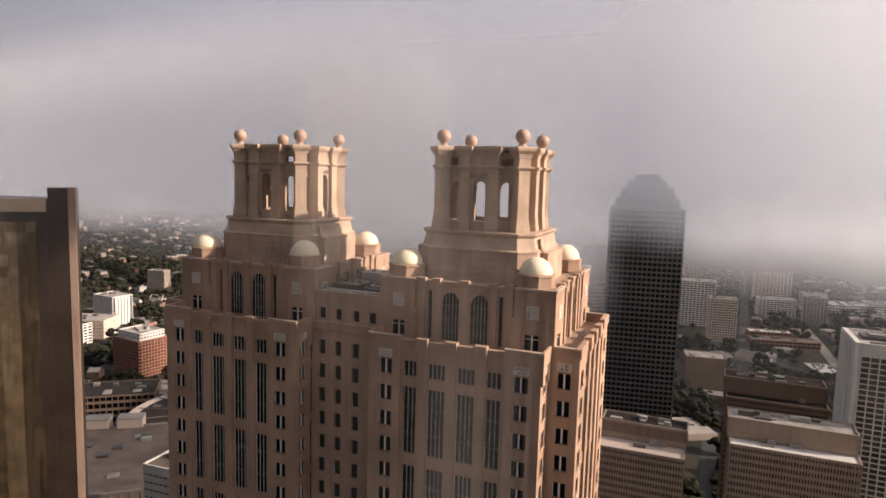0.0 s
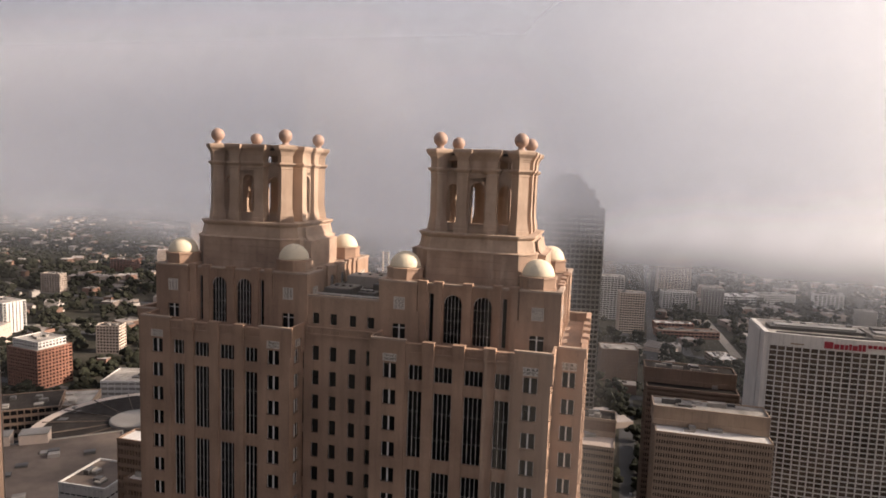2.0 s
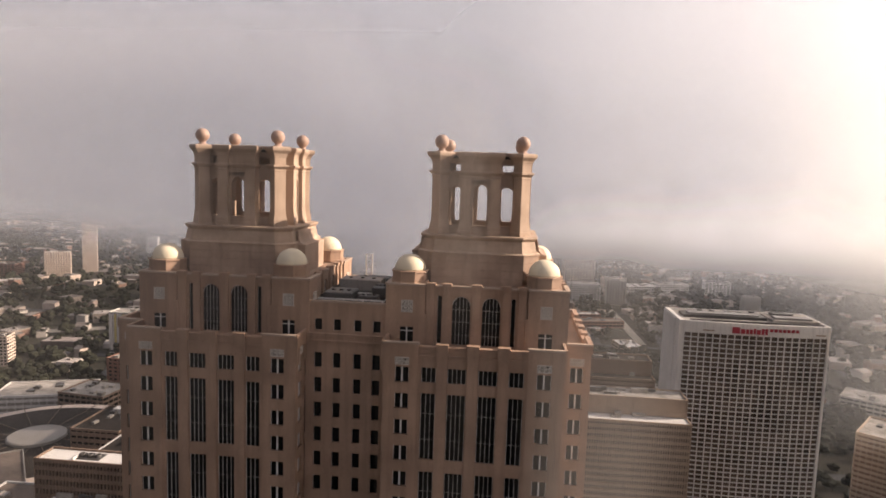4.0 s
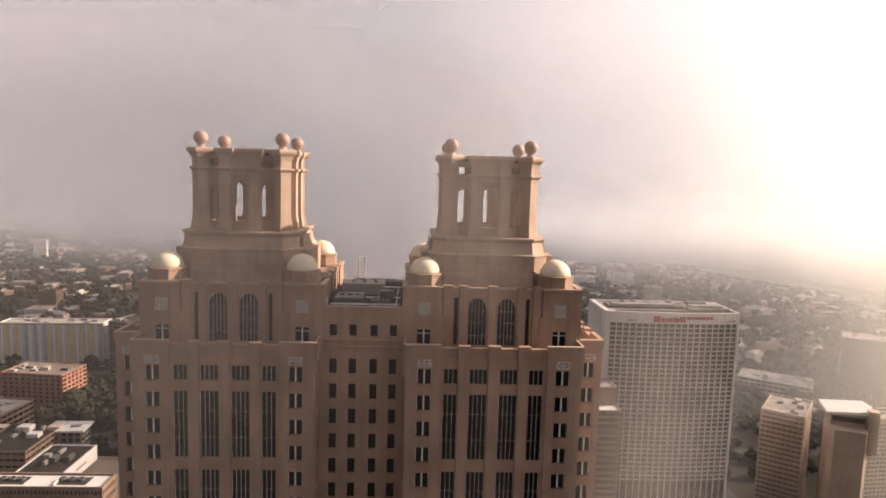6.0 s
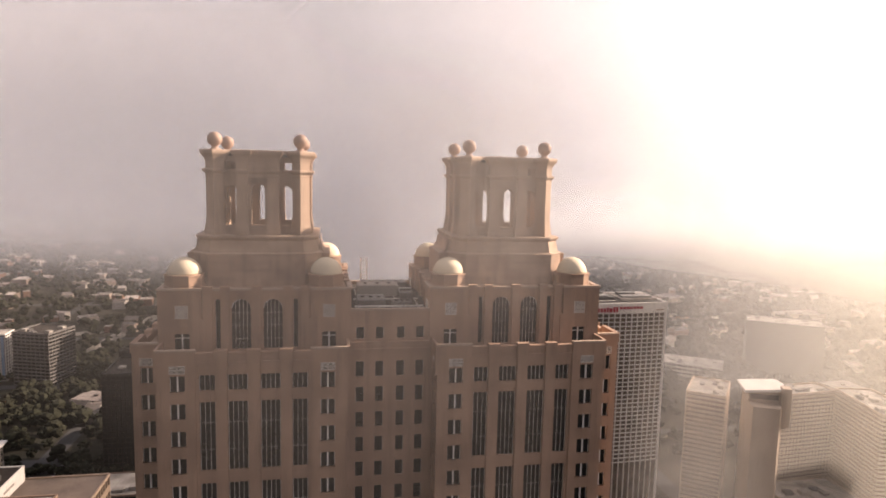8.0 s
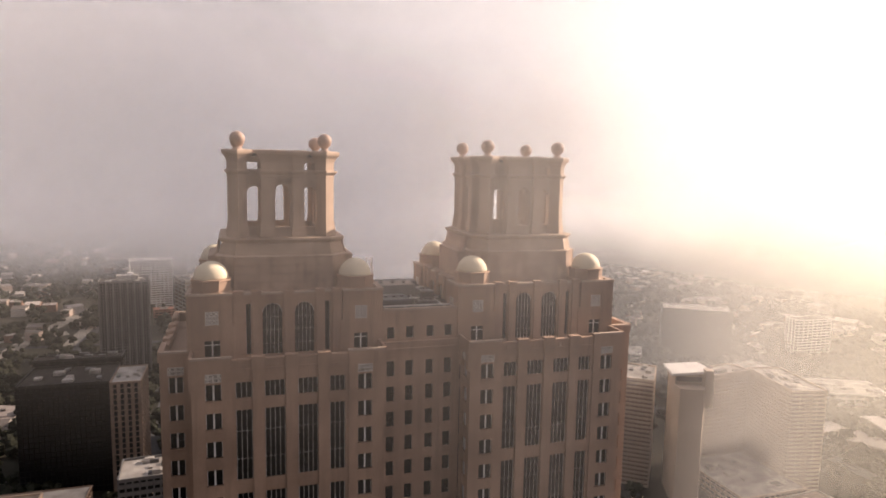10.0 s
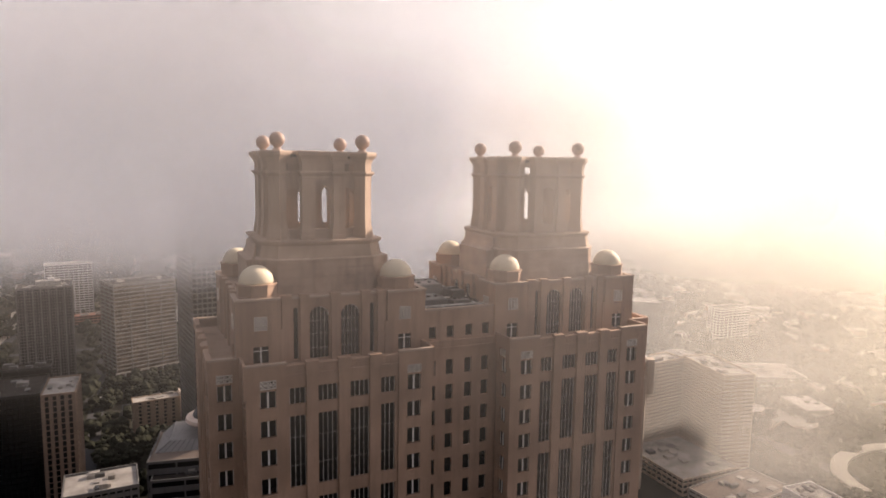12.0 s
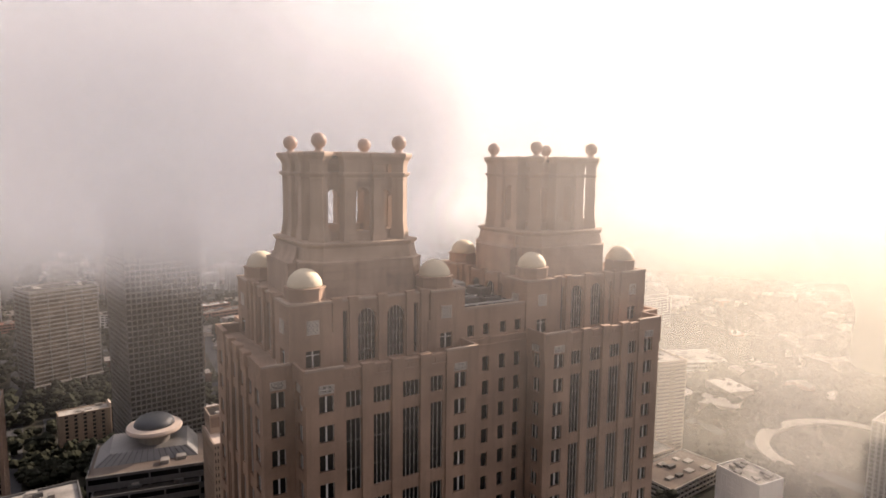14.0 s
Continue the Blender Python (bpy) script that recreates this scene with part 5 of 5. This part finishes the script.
condo = framed_block("brick_condo", "brown brick apartment house with sunlit pale end", -44, 526, 38, 15, 27, 6, 8, 5, 2, TANC, BLACKG, 0.9, 4.4, 0.8, ROOF_L, 0.8, 1, seed=23)
# paler end panel: the sun on this end is put into its colour
ge = Geo()
ge.box(19.05, 20.2, -5.6, 5.6, 0, 31)
part("end_wall", ge, PINKC, condo, "end wall in a paler rose for the sun on it")
framed_block("library_wing", "grey concrete hall with terraces and dark ribbon windows", -14, 334, 64, 48, 58, -10, 8, 4, 4, GREYC, BLACKG, 3.4, 0.9, 0.6, ROOF_T, 1.0, 3, seed=24)
domed = tagged(new("rotunda"), "round pale rotunda with slate-blue dome on hall roof", "rotunda")
domed.location = (-11, 341, 62)
ge = Geo()
ge.lathe([(9, 0), (9, 9)], 40)
part("drum", ge, CONC, domed)
ge = Geo()
ge.lathe([(15.5, 9), (16, 10), (15.5, 11.5), (11.4, 12.2)], 48)
part("brim", ge, PINKC, domed)
ge = Geo()
ge.lathe([(11.6 * math.cos(a), 12 + 6.6 * math.sin(a)) for a in [math.pi / 2 * i / 10 for i in range(10)]] + [(0.05, 18.6)], 40)
part("dome", ge, DOMEB, domed, "slate-blue dome", smooth=True)
metal_roof = tagged(new("seamed_roof"), "grey standing-seam roof over the hall terraces", "roof")
metal_roof.matrix_world = Matrix.Translation((-14, 334, 58.1)) @ Matrix.Rotation(radians(-10), 4, "Z")
ge = Geo()
ge.loft([[(-30, -10, 0), (26, -10, 0), (26, 21, 0), (-30, 21, 0)], [(-22, -6, 5.5), (20, -6, 5.5), (20, 20, 7.5), (-22, 20, 7.5)]])
part("roof_plane", ge, SEAM, metal_roof)
for k in range(15):
    ge = Geo()
    a, b = -28.5 + 3.8 * k, -21 + 2.8 * k
    ge.loft([[(a - 0.12, -10, 0.02), (a + 0.12, -10, 0.02), (b + 0.12, -6, 5.5), (b - 0.12, -6, 5.5)], [(a - 0.12, -10.1, 0.3), (a + 0.12, -10.1, 0.3), (b + 0.12, -6.1, 5.9), (b - 0.12, -6.1, 5.9)]])
    part("seam", ge, GREYC, metal_roof)
framed_block("front_terrace", "grey stepped terrace in front of the domed hall", -19, 312, 56, 18, 50, -10, 7, 3, 2, GREYC, BLACKG, 3.4, 0.9, 0.6, ROOF, 1.0, 5, seed=72)
framed_block("low_block", "pale low office roof with plant enclosures", -70, 275, 34, 26, 70, 3, 17, 10, 8, GREYC, GLASS, 2.2, 0.8, 0.5, ROOF_L, 1.2, 5, seed=25)

framed_block("office_annex", "brown ribbed annex beside the black office", -102, 416, 20, 40, 80, 0, 20, 4, 6, BROWNC, BLACKG, 0.4, 2.2, 0.9, ROOF_L, 1.0, 3, seed=50)
framed_block("plant_storey", "dark plant storey behind the black office roof", -142, 456, 60, 14, 84, 0, 20, 6, 2, IRONB, BLACKG, 0.6, 0.3, 0.3, ROOF, 1.2, 5, seed=51)
framed_block("grey_office", "grey office block with fine horizontal windows", -306, 650, 42, 40, 56, -18, 15, 8, 8, GREYC, GLASS, 1.5, 0.4, 0.5, ROOF, 1.5, 2, seed=52)
framed_block("brown_hall", "low brown roofed hall beside a parking lot", -155, 352, 70, 34, 20, 0, 4, 8, 6, BROWNC, GLASS, 2.0, 0.6, 0.4, ROOF_L, 0.8, 5, seed=54)
framed_block("tan_hall", "tan low hall with gravel roof", -200, 300, 60, 40, 34, -20, 6, 8, 6, TANC, GLASS, 2.4, 0.6, 0.4, ROOF, 0.8, 5, seed=55)
framed_block("red_roof_hall", "brick building with dull red and grey flat roof", -354, 549, 62, 38, 29, -6, 7, 10, 6, BRICK, GLASS, 1.9, 2.6, 0.4, ROOF_T, 0.8, 7, seed=57)
framed_block("parking_deck", "pale concrete parking deck beside the slab hotel", 330, 227, 66, 36, 11, 6, 3, 14, 6, CONC, BLACKG, 1.3, 0.5, 0.8, ROOF_T, 1.0, 6, seed=58)
framed_block("hotel_podium", "low tan podium roof in the court of the slab hotel", 327, 282, 56, 64, 12, 0, 3, 12, 12, SANDC, GLASS, 1.6, 0.6, 0.5, ROOF_L, 1.0, 6, seed=86)
framed_block("white_block", "white boxy building with a cluttered flat roof", 342, 178, 24, 34, 26, -4, 7, 6, 8, WHITEC, WHITEC, 0.8, 0.2, 0.15, ROOF_L, 1.2, 7, seed=59)
framed_block("pale_tower", "pale ribbed apartment tower beside the ramp", 436, 132, 28, 22, 60, 8, 18, 9, 6, WHITEC, CONC, 0.5, 1.2, 0.5, ROOF_L, 1.0, 4, seed=73)
framed_block("market_hall", "low sprawling hall with bright pale roofs", 585, 420, 70, 50, 11, -25, 2, 8, 6, WHITEC, GLASS, 2.4, 0.8, 0.4, ROOF_L, 0.8, 7, seed=60)
framed_block("round_hall", "tan civic hall with pale flat roof", -430, 380, 60, 44, 18, 30, 4, 10, 8, TANC, CONC, 2.2, 0.6, 0.4, ROOF_L, 1.0, 5, seed=61)
framed_block("long_hall", "long pale exhibition hall with white roof edge", -405, 470, 80, 44, 16, 18, 3, 12, 8, WHITEC, CONC, 2.4, 0.6, 0.4, ROOF_L, 1.2, 3, seed=62)
framed_block("brick_hall", "dark brick building with pale roof", -365, 345, 46, 46, 24, 20, 5, 10, 10, BROWNC, GLASS, 1.8, 0.8, 0.4, ROOF_L, 1.0, 4, seed=63)

# far middle towers
for i, (x, y, w, d, h, mat, gl, lab) in enumerate(((44, 1040, 56, 24, 72, WHITEC, GLASS, "white gridded office slab far off"), (82, 945, 38, 24, 62, PINKC, GLASS, "beige apartment block far off"), (60, 690, 42, 30, 37, BROWNC, BROWNC, "brown blank-walled building far off"),
                                       (180, 1340, 66, 24, 76, PINKC, GLASS, "beige apartment slab far off"), (150, 1380, 30, 24, 100, CONC, GLASS, "grey tower far off"), (175, 1190, 60, 26, 30, WHITEC, GLASS, "white low office far off"),
                                       (30, 1180, 56, 30, 128, BROWNC, GLASS, "brown tower in haze"), (-868, 1217, 28, 22, 106, PINKC, BROWNC, "slim pale apartment tower far off"), (-884, 1138, 46, 20, 50, PINKC, BROWNC, "pale apartment slab far off"),
                                       (-162, 1062, 64, 30, 78, WHITEC, HGLASS, "white-banded glass office far off"), (-145, 1214, 50, 24, 104, GREYC, GREYC, "blank grey slab tower far off"), (-300, 1600, 46, 30, 42, CONC, GLASS, "grey block in haze"), (-264, 1605, 62, 30, 52, GREYC, GLASS, "grey tower in haze"),
                                       (530, 592, 82, 40, 64, IRONB, IRONB, "dark brown slab building in bright haze"))):
    framed_block("far_tower", lab, x, y, w, d, h, 30 if x < -800 else -32 if x > 500 else 8, max(6, int(h / 3.6)), 10, 5, mat, gl, 1.5, 1.0, 0.5, ROOF_L, 1.0, 1, seed=30 + i, group="far towers")

for x, y, w, d, h, rot, mat, roof, lab in ((300, 1296, 66, 40, 15, 18, WHITEC, WHITEC, "white terraced housing with pale flat roofs"), (372, 1330, 70, 36, 17, 18, WHITEC, ROOF_L, "white terraced housing with pale flat roofs"), (252, 1330, 40, 30, 24, 18, PINKC, ROOF_L, "cream apartment block among white terraces"),
                                          (165, 945, 92, 24, 10, 12, BRICK, ROOF_T, "long low brick building with brown roof"), (150, 990, 60, 20, 11, 12, BRICK, WHITEC, "low brick building with white roof"), (194, 806, 28, 42, 9, 14, TANC, WHITEC, "low building with bright white roof"),
                                          (-120, 985, 62, 18, 12, 10, BRICK, BRICK, "low brick building with dull red roof"), (418, 606, 74, 40, 14, -35, CONC, ROOF_L, "low hall with pale curved-edge roof")):
    framed_block("low_rise", lab, x, y, w, d, h, rot, max(2, int(h / 4)), max(4, int(w / 6)), 4, mat, GLASS, 2.0, 1.2, 0.4, roof, 0.8, 5, group="low-rise blocks", seed=int(abs(x)))

# roads and the curved ramp
def road(name, pts, width, z, mat, label, thick=0.3):
    ge = Geo()
    left, right = [], []
    for i, p in enumerate(pts):
        a, b = Vector(pts[max(i - 1, 0)]), Vector(pts[min(i + 1, len(pts) - 1)])
        t = (b - a).normalized()
        nrm = Vector((-t.y, t.x)) * width / 2
        left.append((p[0] + nrm.x, p[1] + nrm.y))
        right.append((p[0] - nrm.x, p[1] - nrm.y))
    for i in range(len(pts) - 1):
        a, b, c, d = left[i], right[i], right[i + 1], left[i + 1]
        ge.poly([(*b, z), (*c, z), (*d, z), (*a, z)])
        ge.poly([(*b, z - thick), (*c, z - thick), (*c, z), (*b, z)])
        ge.poly([(*d, z - thick), (*a, z - thick), (*a, z), (*d, z)])
    tagged(part(name, ge, mat, None), label, "road", kind="structure")


ramp = [(478 + 66 * math.cos(a), 190 + 50 * math.sin(a)) for a in [radians(178 - 8 * i) for i in range(25)]]
road("road_ramp", ramp, 11, 10.0, ROADC, "pale curving concrete highway ramp", 2.0)
road("highway", [(-300, 760), (-288, 885), (-262, 1010), (-215, 1150)], 20, 0.3, ROADC, "pale concrete highway curving through trees", 0.2)
road("highway", [(-246, 740), (-235, 800), (-229, 950), (-200, 1120)], 16, 0.3, ROADC, "pale concrete highway curving through trees", 0.2)
road("highway", [(-900, 560), (-640, 700), (-420, 830), (-250, 900)], 22, 0.3, ROADC, "pale concrete highway curving through trees", 0.2)
road("car_park", [(-216, 405), (-200, 445)], 40, 0.3, ASPHALT, "asphalt car park with parked cars", 0.2)
for i, x in enumerate((-420, -230, 62, 145, 240, 440)):
    road("road", [(x, 120), (x + 10, 800), (x + 30, 2400)], 14, 0.12, ASPHALT, "grey asphalt street between blocks")
road("road", [(-92, 380), (-97, 640), (-104, 1000)], 13, 0.14, ASPHALT, "grey asphalt street between towers")
road("road", [(99, 660), (117, 969), (136, 1413), (157, 1942)], 15, 0.16, ASPHALT, "grey asphalt avenue between tree rows")
road("road", [(220, 840), (216, 985), (210, 1112)], 13, 0.18, ROADC, "pale concrete street between blocks")
road("car_park", [(-74, 580), (-20, 582)], 34, 0.3, ASPHALT, "asphalt car park with parked cars", 0.2)
for i, y in enumerate((430, 620, 820, 1050, 1350)):
    road("road", [(-1200, y + 40), (0, y), (1200, y + 30)], 13, 0.1, ASPHALT, "grey asphalt cross street between blocks")

# scattered middle-height blocks
rnd = random.Random(21)
for k in range(18):
    a, r = radians(rnd.uniform(-58, 56)), rnd.uniform(780, 1900)
    h = rnd.choice((18, 22, 26, 34, 45))
    framed_block("mid_rise_block", rnd.choice(("tan mid-rise block among trees in haze", "grey mid-rise block among trees in haze")), r * math.sin(a), -85 + r * math.cos(a), rnd.uniform(26, 60), rnd.uniform(16, 28), h, rnd.uniform(-12, 20), int(h / 3.6), 7, 4,
                 rnd.choice((CONC, WHITEC, PINKC, BROWNC, BRICK)), GLASS, 1.6, 1.4, 0.4, rnd.choice((ROOF, ROOF_L)), 0.9, 2, group="mid-rise blocks", seed=100 + k)

# cars on the streets and car parks
TYRE = material("tyre_rubber", (0.02, 0.02, 0.02), 0.9, vary=0.1, bump=0.0)
CAR_GLASS = material("car_glass", (0.015, 0.017, 0.02), 0.1, vary=0.1, bump=0.0)


def make_car(paint, label):
    car = tagged(new("car"), label, "car", "parked cars")
    ge = Geo()
    ge.loft([[(-2.1 + i, -0.85 + j, z), (2.1 - i, -0.85 + j, z), (2.1 - i, 0.85 - j, z), (-2.1 + i, 0.85 - j, z)] for i, j, z in ((0.15, 0.05, 0.28), (0.0, 0.0, 0.5), (0.05, 0.02, 0.8), (0.25, 0.12, 0.92))])
    part("body", ge, paint, car)
    ge = Geo()
    ge.loft([[(-1.5 + i, -0.74 + j, z), (0.9 - 1.6 * i, -0.74 + j, z), (0.9 - 1.6 * i, 0.74 - j, z), (-1.5 + i, 0.74 - j, z)] for i, j, z in ((0.0, 0.0, 0.9), (0.35, 0.12, 1.38))])
    part("window_band", ge, CAR_GLASS, car)
    ge = Geo()
    ge.loft([[(-1.1 + i, -0.6 + i, z), (0.3 - i, -0.6 + i, z), (0.3 - i, 0.6 - i, z), (-1.1 + i, 0.6 - i, z)] for i, z in ((0.0, 1.382), (0.08, 1.45))])
    part("car_roof", ge, paint, car)
    for x in (-1.3, 1.3):
        for y in (-0.8, 0.8):
            ge = Geo()
            ge.lathe([(0.2, -0.1), (0.31, -0.1), (0.33, 0.0), (0.31, 0.1), (0.2, 0.1)], 14)
            wheel = part("wheel", ge, TYRE, car, at=Matrix.Translation((x, y, 0.33)) @ Matrix.Rotation(radians(90), 4, "X"))
            ge = Geo()
            ge.lathe([(0.02, -0.09), (0.19, -0.07), (0.19, 0.07), (0.02, 0.09)], 10)
            part("rim", ge, STEEL, wheel, "grey metal rim")
    return car


paints = ((material("white_paint", (0.75, 0.75, 0.74), 0.3, vary=0.03, bump=0.0), "white car on grey asphalt"), (material("black_paint", (0.03, 0.03, 0.032), 0.3, vary=0.03, bump=0.0), "black car on grey asphalt"),
          (material("silver_paint", (0.42, 0.43, 0.44), 0.3, metal=0.5, vary=0.03, bump=0.0), "silver car on grey asphalt"), (material("red_paint", (0.35, 0.03, 0.03), 0.3, vary=0.03, bump=0.0), "red car on grey asphalt"))
models = [make_car(pt, lb) for pt, lb in paints]
spots = [(-209 + 2.9 * (k % 6), 410 + 9 * (k // 6), 68) for k in range(18)] + [(-70 + 3.0 * k, 574, 90) for k in range(14)] + [(-70 + 3.0 * k, 590, 90) for k in range(2, 13)] + [(61 + 6 * (k % 2), 205 + 17 * k, 88) for k in range(12)] + [(-95 + 5 * (k % 2), 470 + 26 * k, 90) for k in range(8)]
crn = random.Random(3)
for k, (x, y, a) in enumerate(spots):
    z = 0.31 if (y > 560 and y < 600 and x > -75) or x < -190 else 0.15
    m = pose(x + crn.uniform(-0.3, 0.3), y + crn.uniform(-0.6, 0.6), z, 0, 0, a)
    if k < len(models):
        models[k].matrix_world = m
    elif crn.random() < 0.8:
        copy_thing(models[crn.choice((0, 0, 1, 1, 2, 2, 3))], m)

# ---- far low houses and trees ----
rng = np.random.default_rng(7)


def city_points(n, r0, r1):
    a = np.radians(rng.uniform(-75, 68, n))
    r = np.sqrt(rng.uniform(r0 ** 2, r1 ** 2, n))
    return r * np.sin(a), -85 + r * np.cos(a)


blocked = [(o.matrix_world.translation.x, o.matrix_world.translation.y) for o in scene.objects if o.parent is None and o.type == "EMPTY" and not o.name.startswith("car")]


def free(x, y, reach):
    if y > 640 and abs(x - 99 - 0.046 * (y - 679)) < 11 or 840 < y < 1115 and abs(x - 215) < 10:
        return False
    return not (53 < x < 76 and y < 460) and all(abs(x - bx) > reach or abs(y - by) > reach for bx, by in blocked)


HOUSE_W = material("white_render", (0.44, 0.40, 0.36), 0.9, vary=0.1, scale=0.01, fine=0.5, bump=0.0, random_vary=0.35)
HOUSE_B = material("brick_walls", (0.22, 0.13, 0.095), 0.9, vary=0.12, scale=0.01, fine=0.5, bump=0.0, random_vary=0.45)
for name, count, r0, r1, smin, smax, wall_mat in (("far_houses", 900, 620, 3300, 9, 26, HOUSE), ("white_houses", 600, 620, 3000, 8, 24, HOUSE_W), ("brick_houses", 700, 620, 2600, 9, 26, HOUSE_B), ("low_roofs", 200, 430, 1600, 18, 46, HOUSE)):
    gw, gr = Geo(), Geo()
    xs, ys = city_points(count, r0, r1)
    for x, y in zip(xs, ys):
        if not free(x, y, 48) or (30 < x < 92 and y < 460) or (-340 < x < 30 and y < 900 and rng.random() < 0.75):
            continue
        w, d, h = rng.uniform(smin, smax), rng.uniform(smin, smax), rng.uniform(4, 13)
        a = rng.choice((0.0, 0.12, 0.5, -0.3))
        ca, sa = math.cos(a), math.sin(a)
        cor = [(x + u * ca - v * sa, y + u * sa + v * ca) for u, v in ((-w / 2, -d / 2), (w / 2, -d / 2), (w / 2, d / 2), (-w / 2, d / 2))]
        gw.prism(cor, 0, h)
        if smin < 12 and rng.random() < 0.5:
            k = h + rng.uniform(2, 4)
            p, q = [((cor[i][0] + cor[j][0]) / 2, (cor[i][1] + cor[j][1]) / 2, k) for i, j in ((0, 3), (1, 2))]
            e = [(*c, h + 0.05) for c in cor]
            gr.poly([e[0], e[1], q, p])
            gr.poly([e[2], e[3], p, q])
        else:
            gr.prism([(x + (px - x) * 0.97, y + (py - y) * 0.97) for px, py in cor], h + 0.02, h + 0.5)
            if rng.random() < 0.6:
                gr.box(x - 2, x + 2, y - 1.5, y + 1.5, h + 0.5, h + 2.4)
    hs = tagged(part(name, gw, wall_mat, None), "low houses and flat-roofed buildings spread through the city", "houses", kind="stuff")
    part("roofs", gr, HROOF, hs)

def ico(sub):
    bm = bmesh.new()
    bmesh.ops.create_icosphere(bm, subdivisions=sub, radius=1.0)
    v, f = np.array([v.co[:] for v in bm.verts]), np.array([[v.index for v in f.verts] for f in bm.faces])
    bm.free()
    return v, f


def woods(name, xs, ys, size, clumps, sub, label):
    """Crowns of many uneven clumps over short tapered trunks."""
    ico_v, ico_f = ico(sub)
    vs, fs, k = [], [], 0
    for x, y in zip(xs, ys):
        s = size * rng.uniform(0.6, 1.3)
        for b in range(clumps):
            r = s * rng.uniform(0.22, 0.45) * (1.25 if clumps < 5 else 1.0)
            a, q = rng.uniform(0, 6.283), math.sqrt(rng.uniform(0, 1)) * 0.55 * s
            off = np.array([q * math.cos(a), q * math.sin(a), s * rng.uniform(0.5, 1.15) - 0.3 * q])
            v = ico_v * (r * rng.uniform(0.7, 1.25, (len(ico_v), 1))) * (1, 1, 0.8) + off + (x, y, 0)
            vs.append(v)
            fs.append(ico_f + k)
            k += len(ico_v)
        t = 0.04 * s
        vs.append(np.array([(x - t, y - t, 0), (x + t, y - t, 0), (x, y + t, 0), (x, y, s * 0.8)]))
        fs.append(np.array([(0, 1, 3), (1, 2, 3), (2, 0, 3)]) + k)
        k += 4
    me = bpy.data.meshes.new(name)
    me.from_pydata(np.concatenate(vs).tolist(), [], np.concatenate(fs).tolist())
    me.update()
    me.materials.append(LEAF)
    return tagged(new(name, me), label, "trees", kind="stuff")


xs, ys = city_points(17000, 640, 2500)
ok = [free(x, y, 34) for x, y in zip(xs, ys)]
woods("far_woods", xs[ok], ys[ok], 10.5, 3, 1, "dark green deciduous woods between far houses")
xs, ys = city_points(2000, 400, 900)
ok = [free(x, y, 36) for x, y in zip(xs, ys)]
woods("street_trees", xs[ok], ys[ok], 9.0, 11, 1, "dark green street trees between city blocks")

xs, ys = rng.uniform(-340, 10, 950), rng.uniform(395, 690, 950)
ok = [free(x, y, 27) and (x > -190 or x + y > 330 or (int(7 * x) % 3 == 0)) and abs(x + 97) > 11 and abs(x + 222) > 12 and abs(y - 437) > 10 and abs(y - 626) > 10 and not (-75 < x < -20 and 560 < y < 600) for x, y in zip(xs, ys)]
woods("park_trees", xs[ok], ys[ok], 9.5, 12, 1, "dark green park trees between city blocks")
xs, ys = rng.uniform(390, 760, 900), rng.uniform(120, 640, 900)
ok = [free(x, y, 34) and not 0.72 < ((x - 478) / 66) ** 2 + ((y - 190) / 50) ** 2 < 1.3 for x, y in zip(xs, ys)]
woods("roadside_trees", xs[ok], ys[ok], 9.0, 11, 1, "green roadside trees round the highway ramp")
xs, ys = np.where(rng.random(70) < 0.5, rng.uniform(40, 55, 70), rng.uniform(71, 80, 70)), rng.uniform(150, 440, 70)
woods("avenue_trees", xs, ys, 8.0, 14, 1, "dark green trees lining the street")
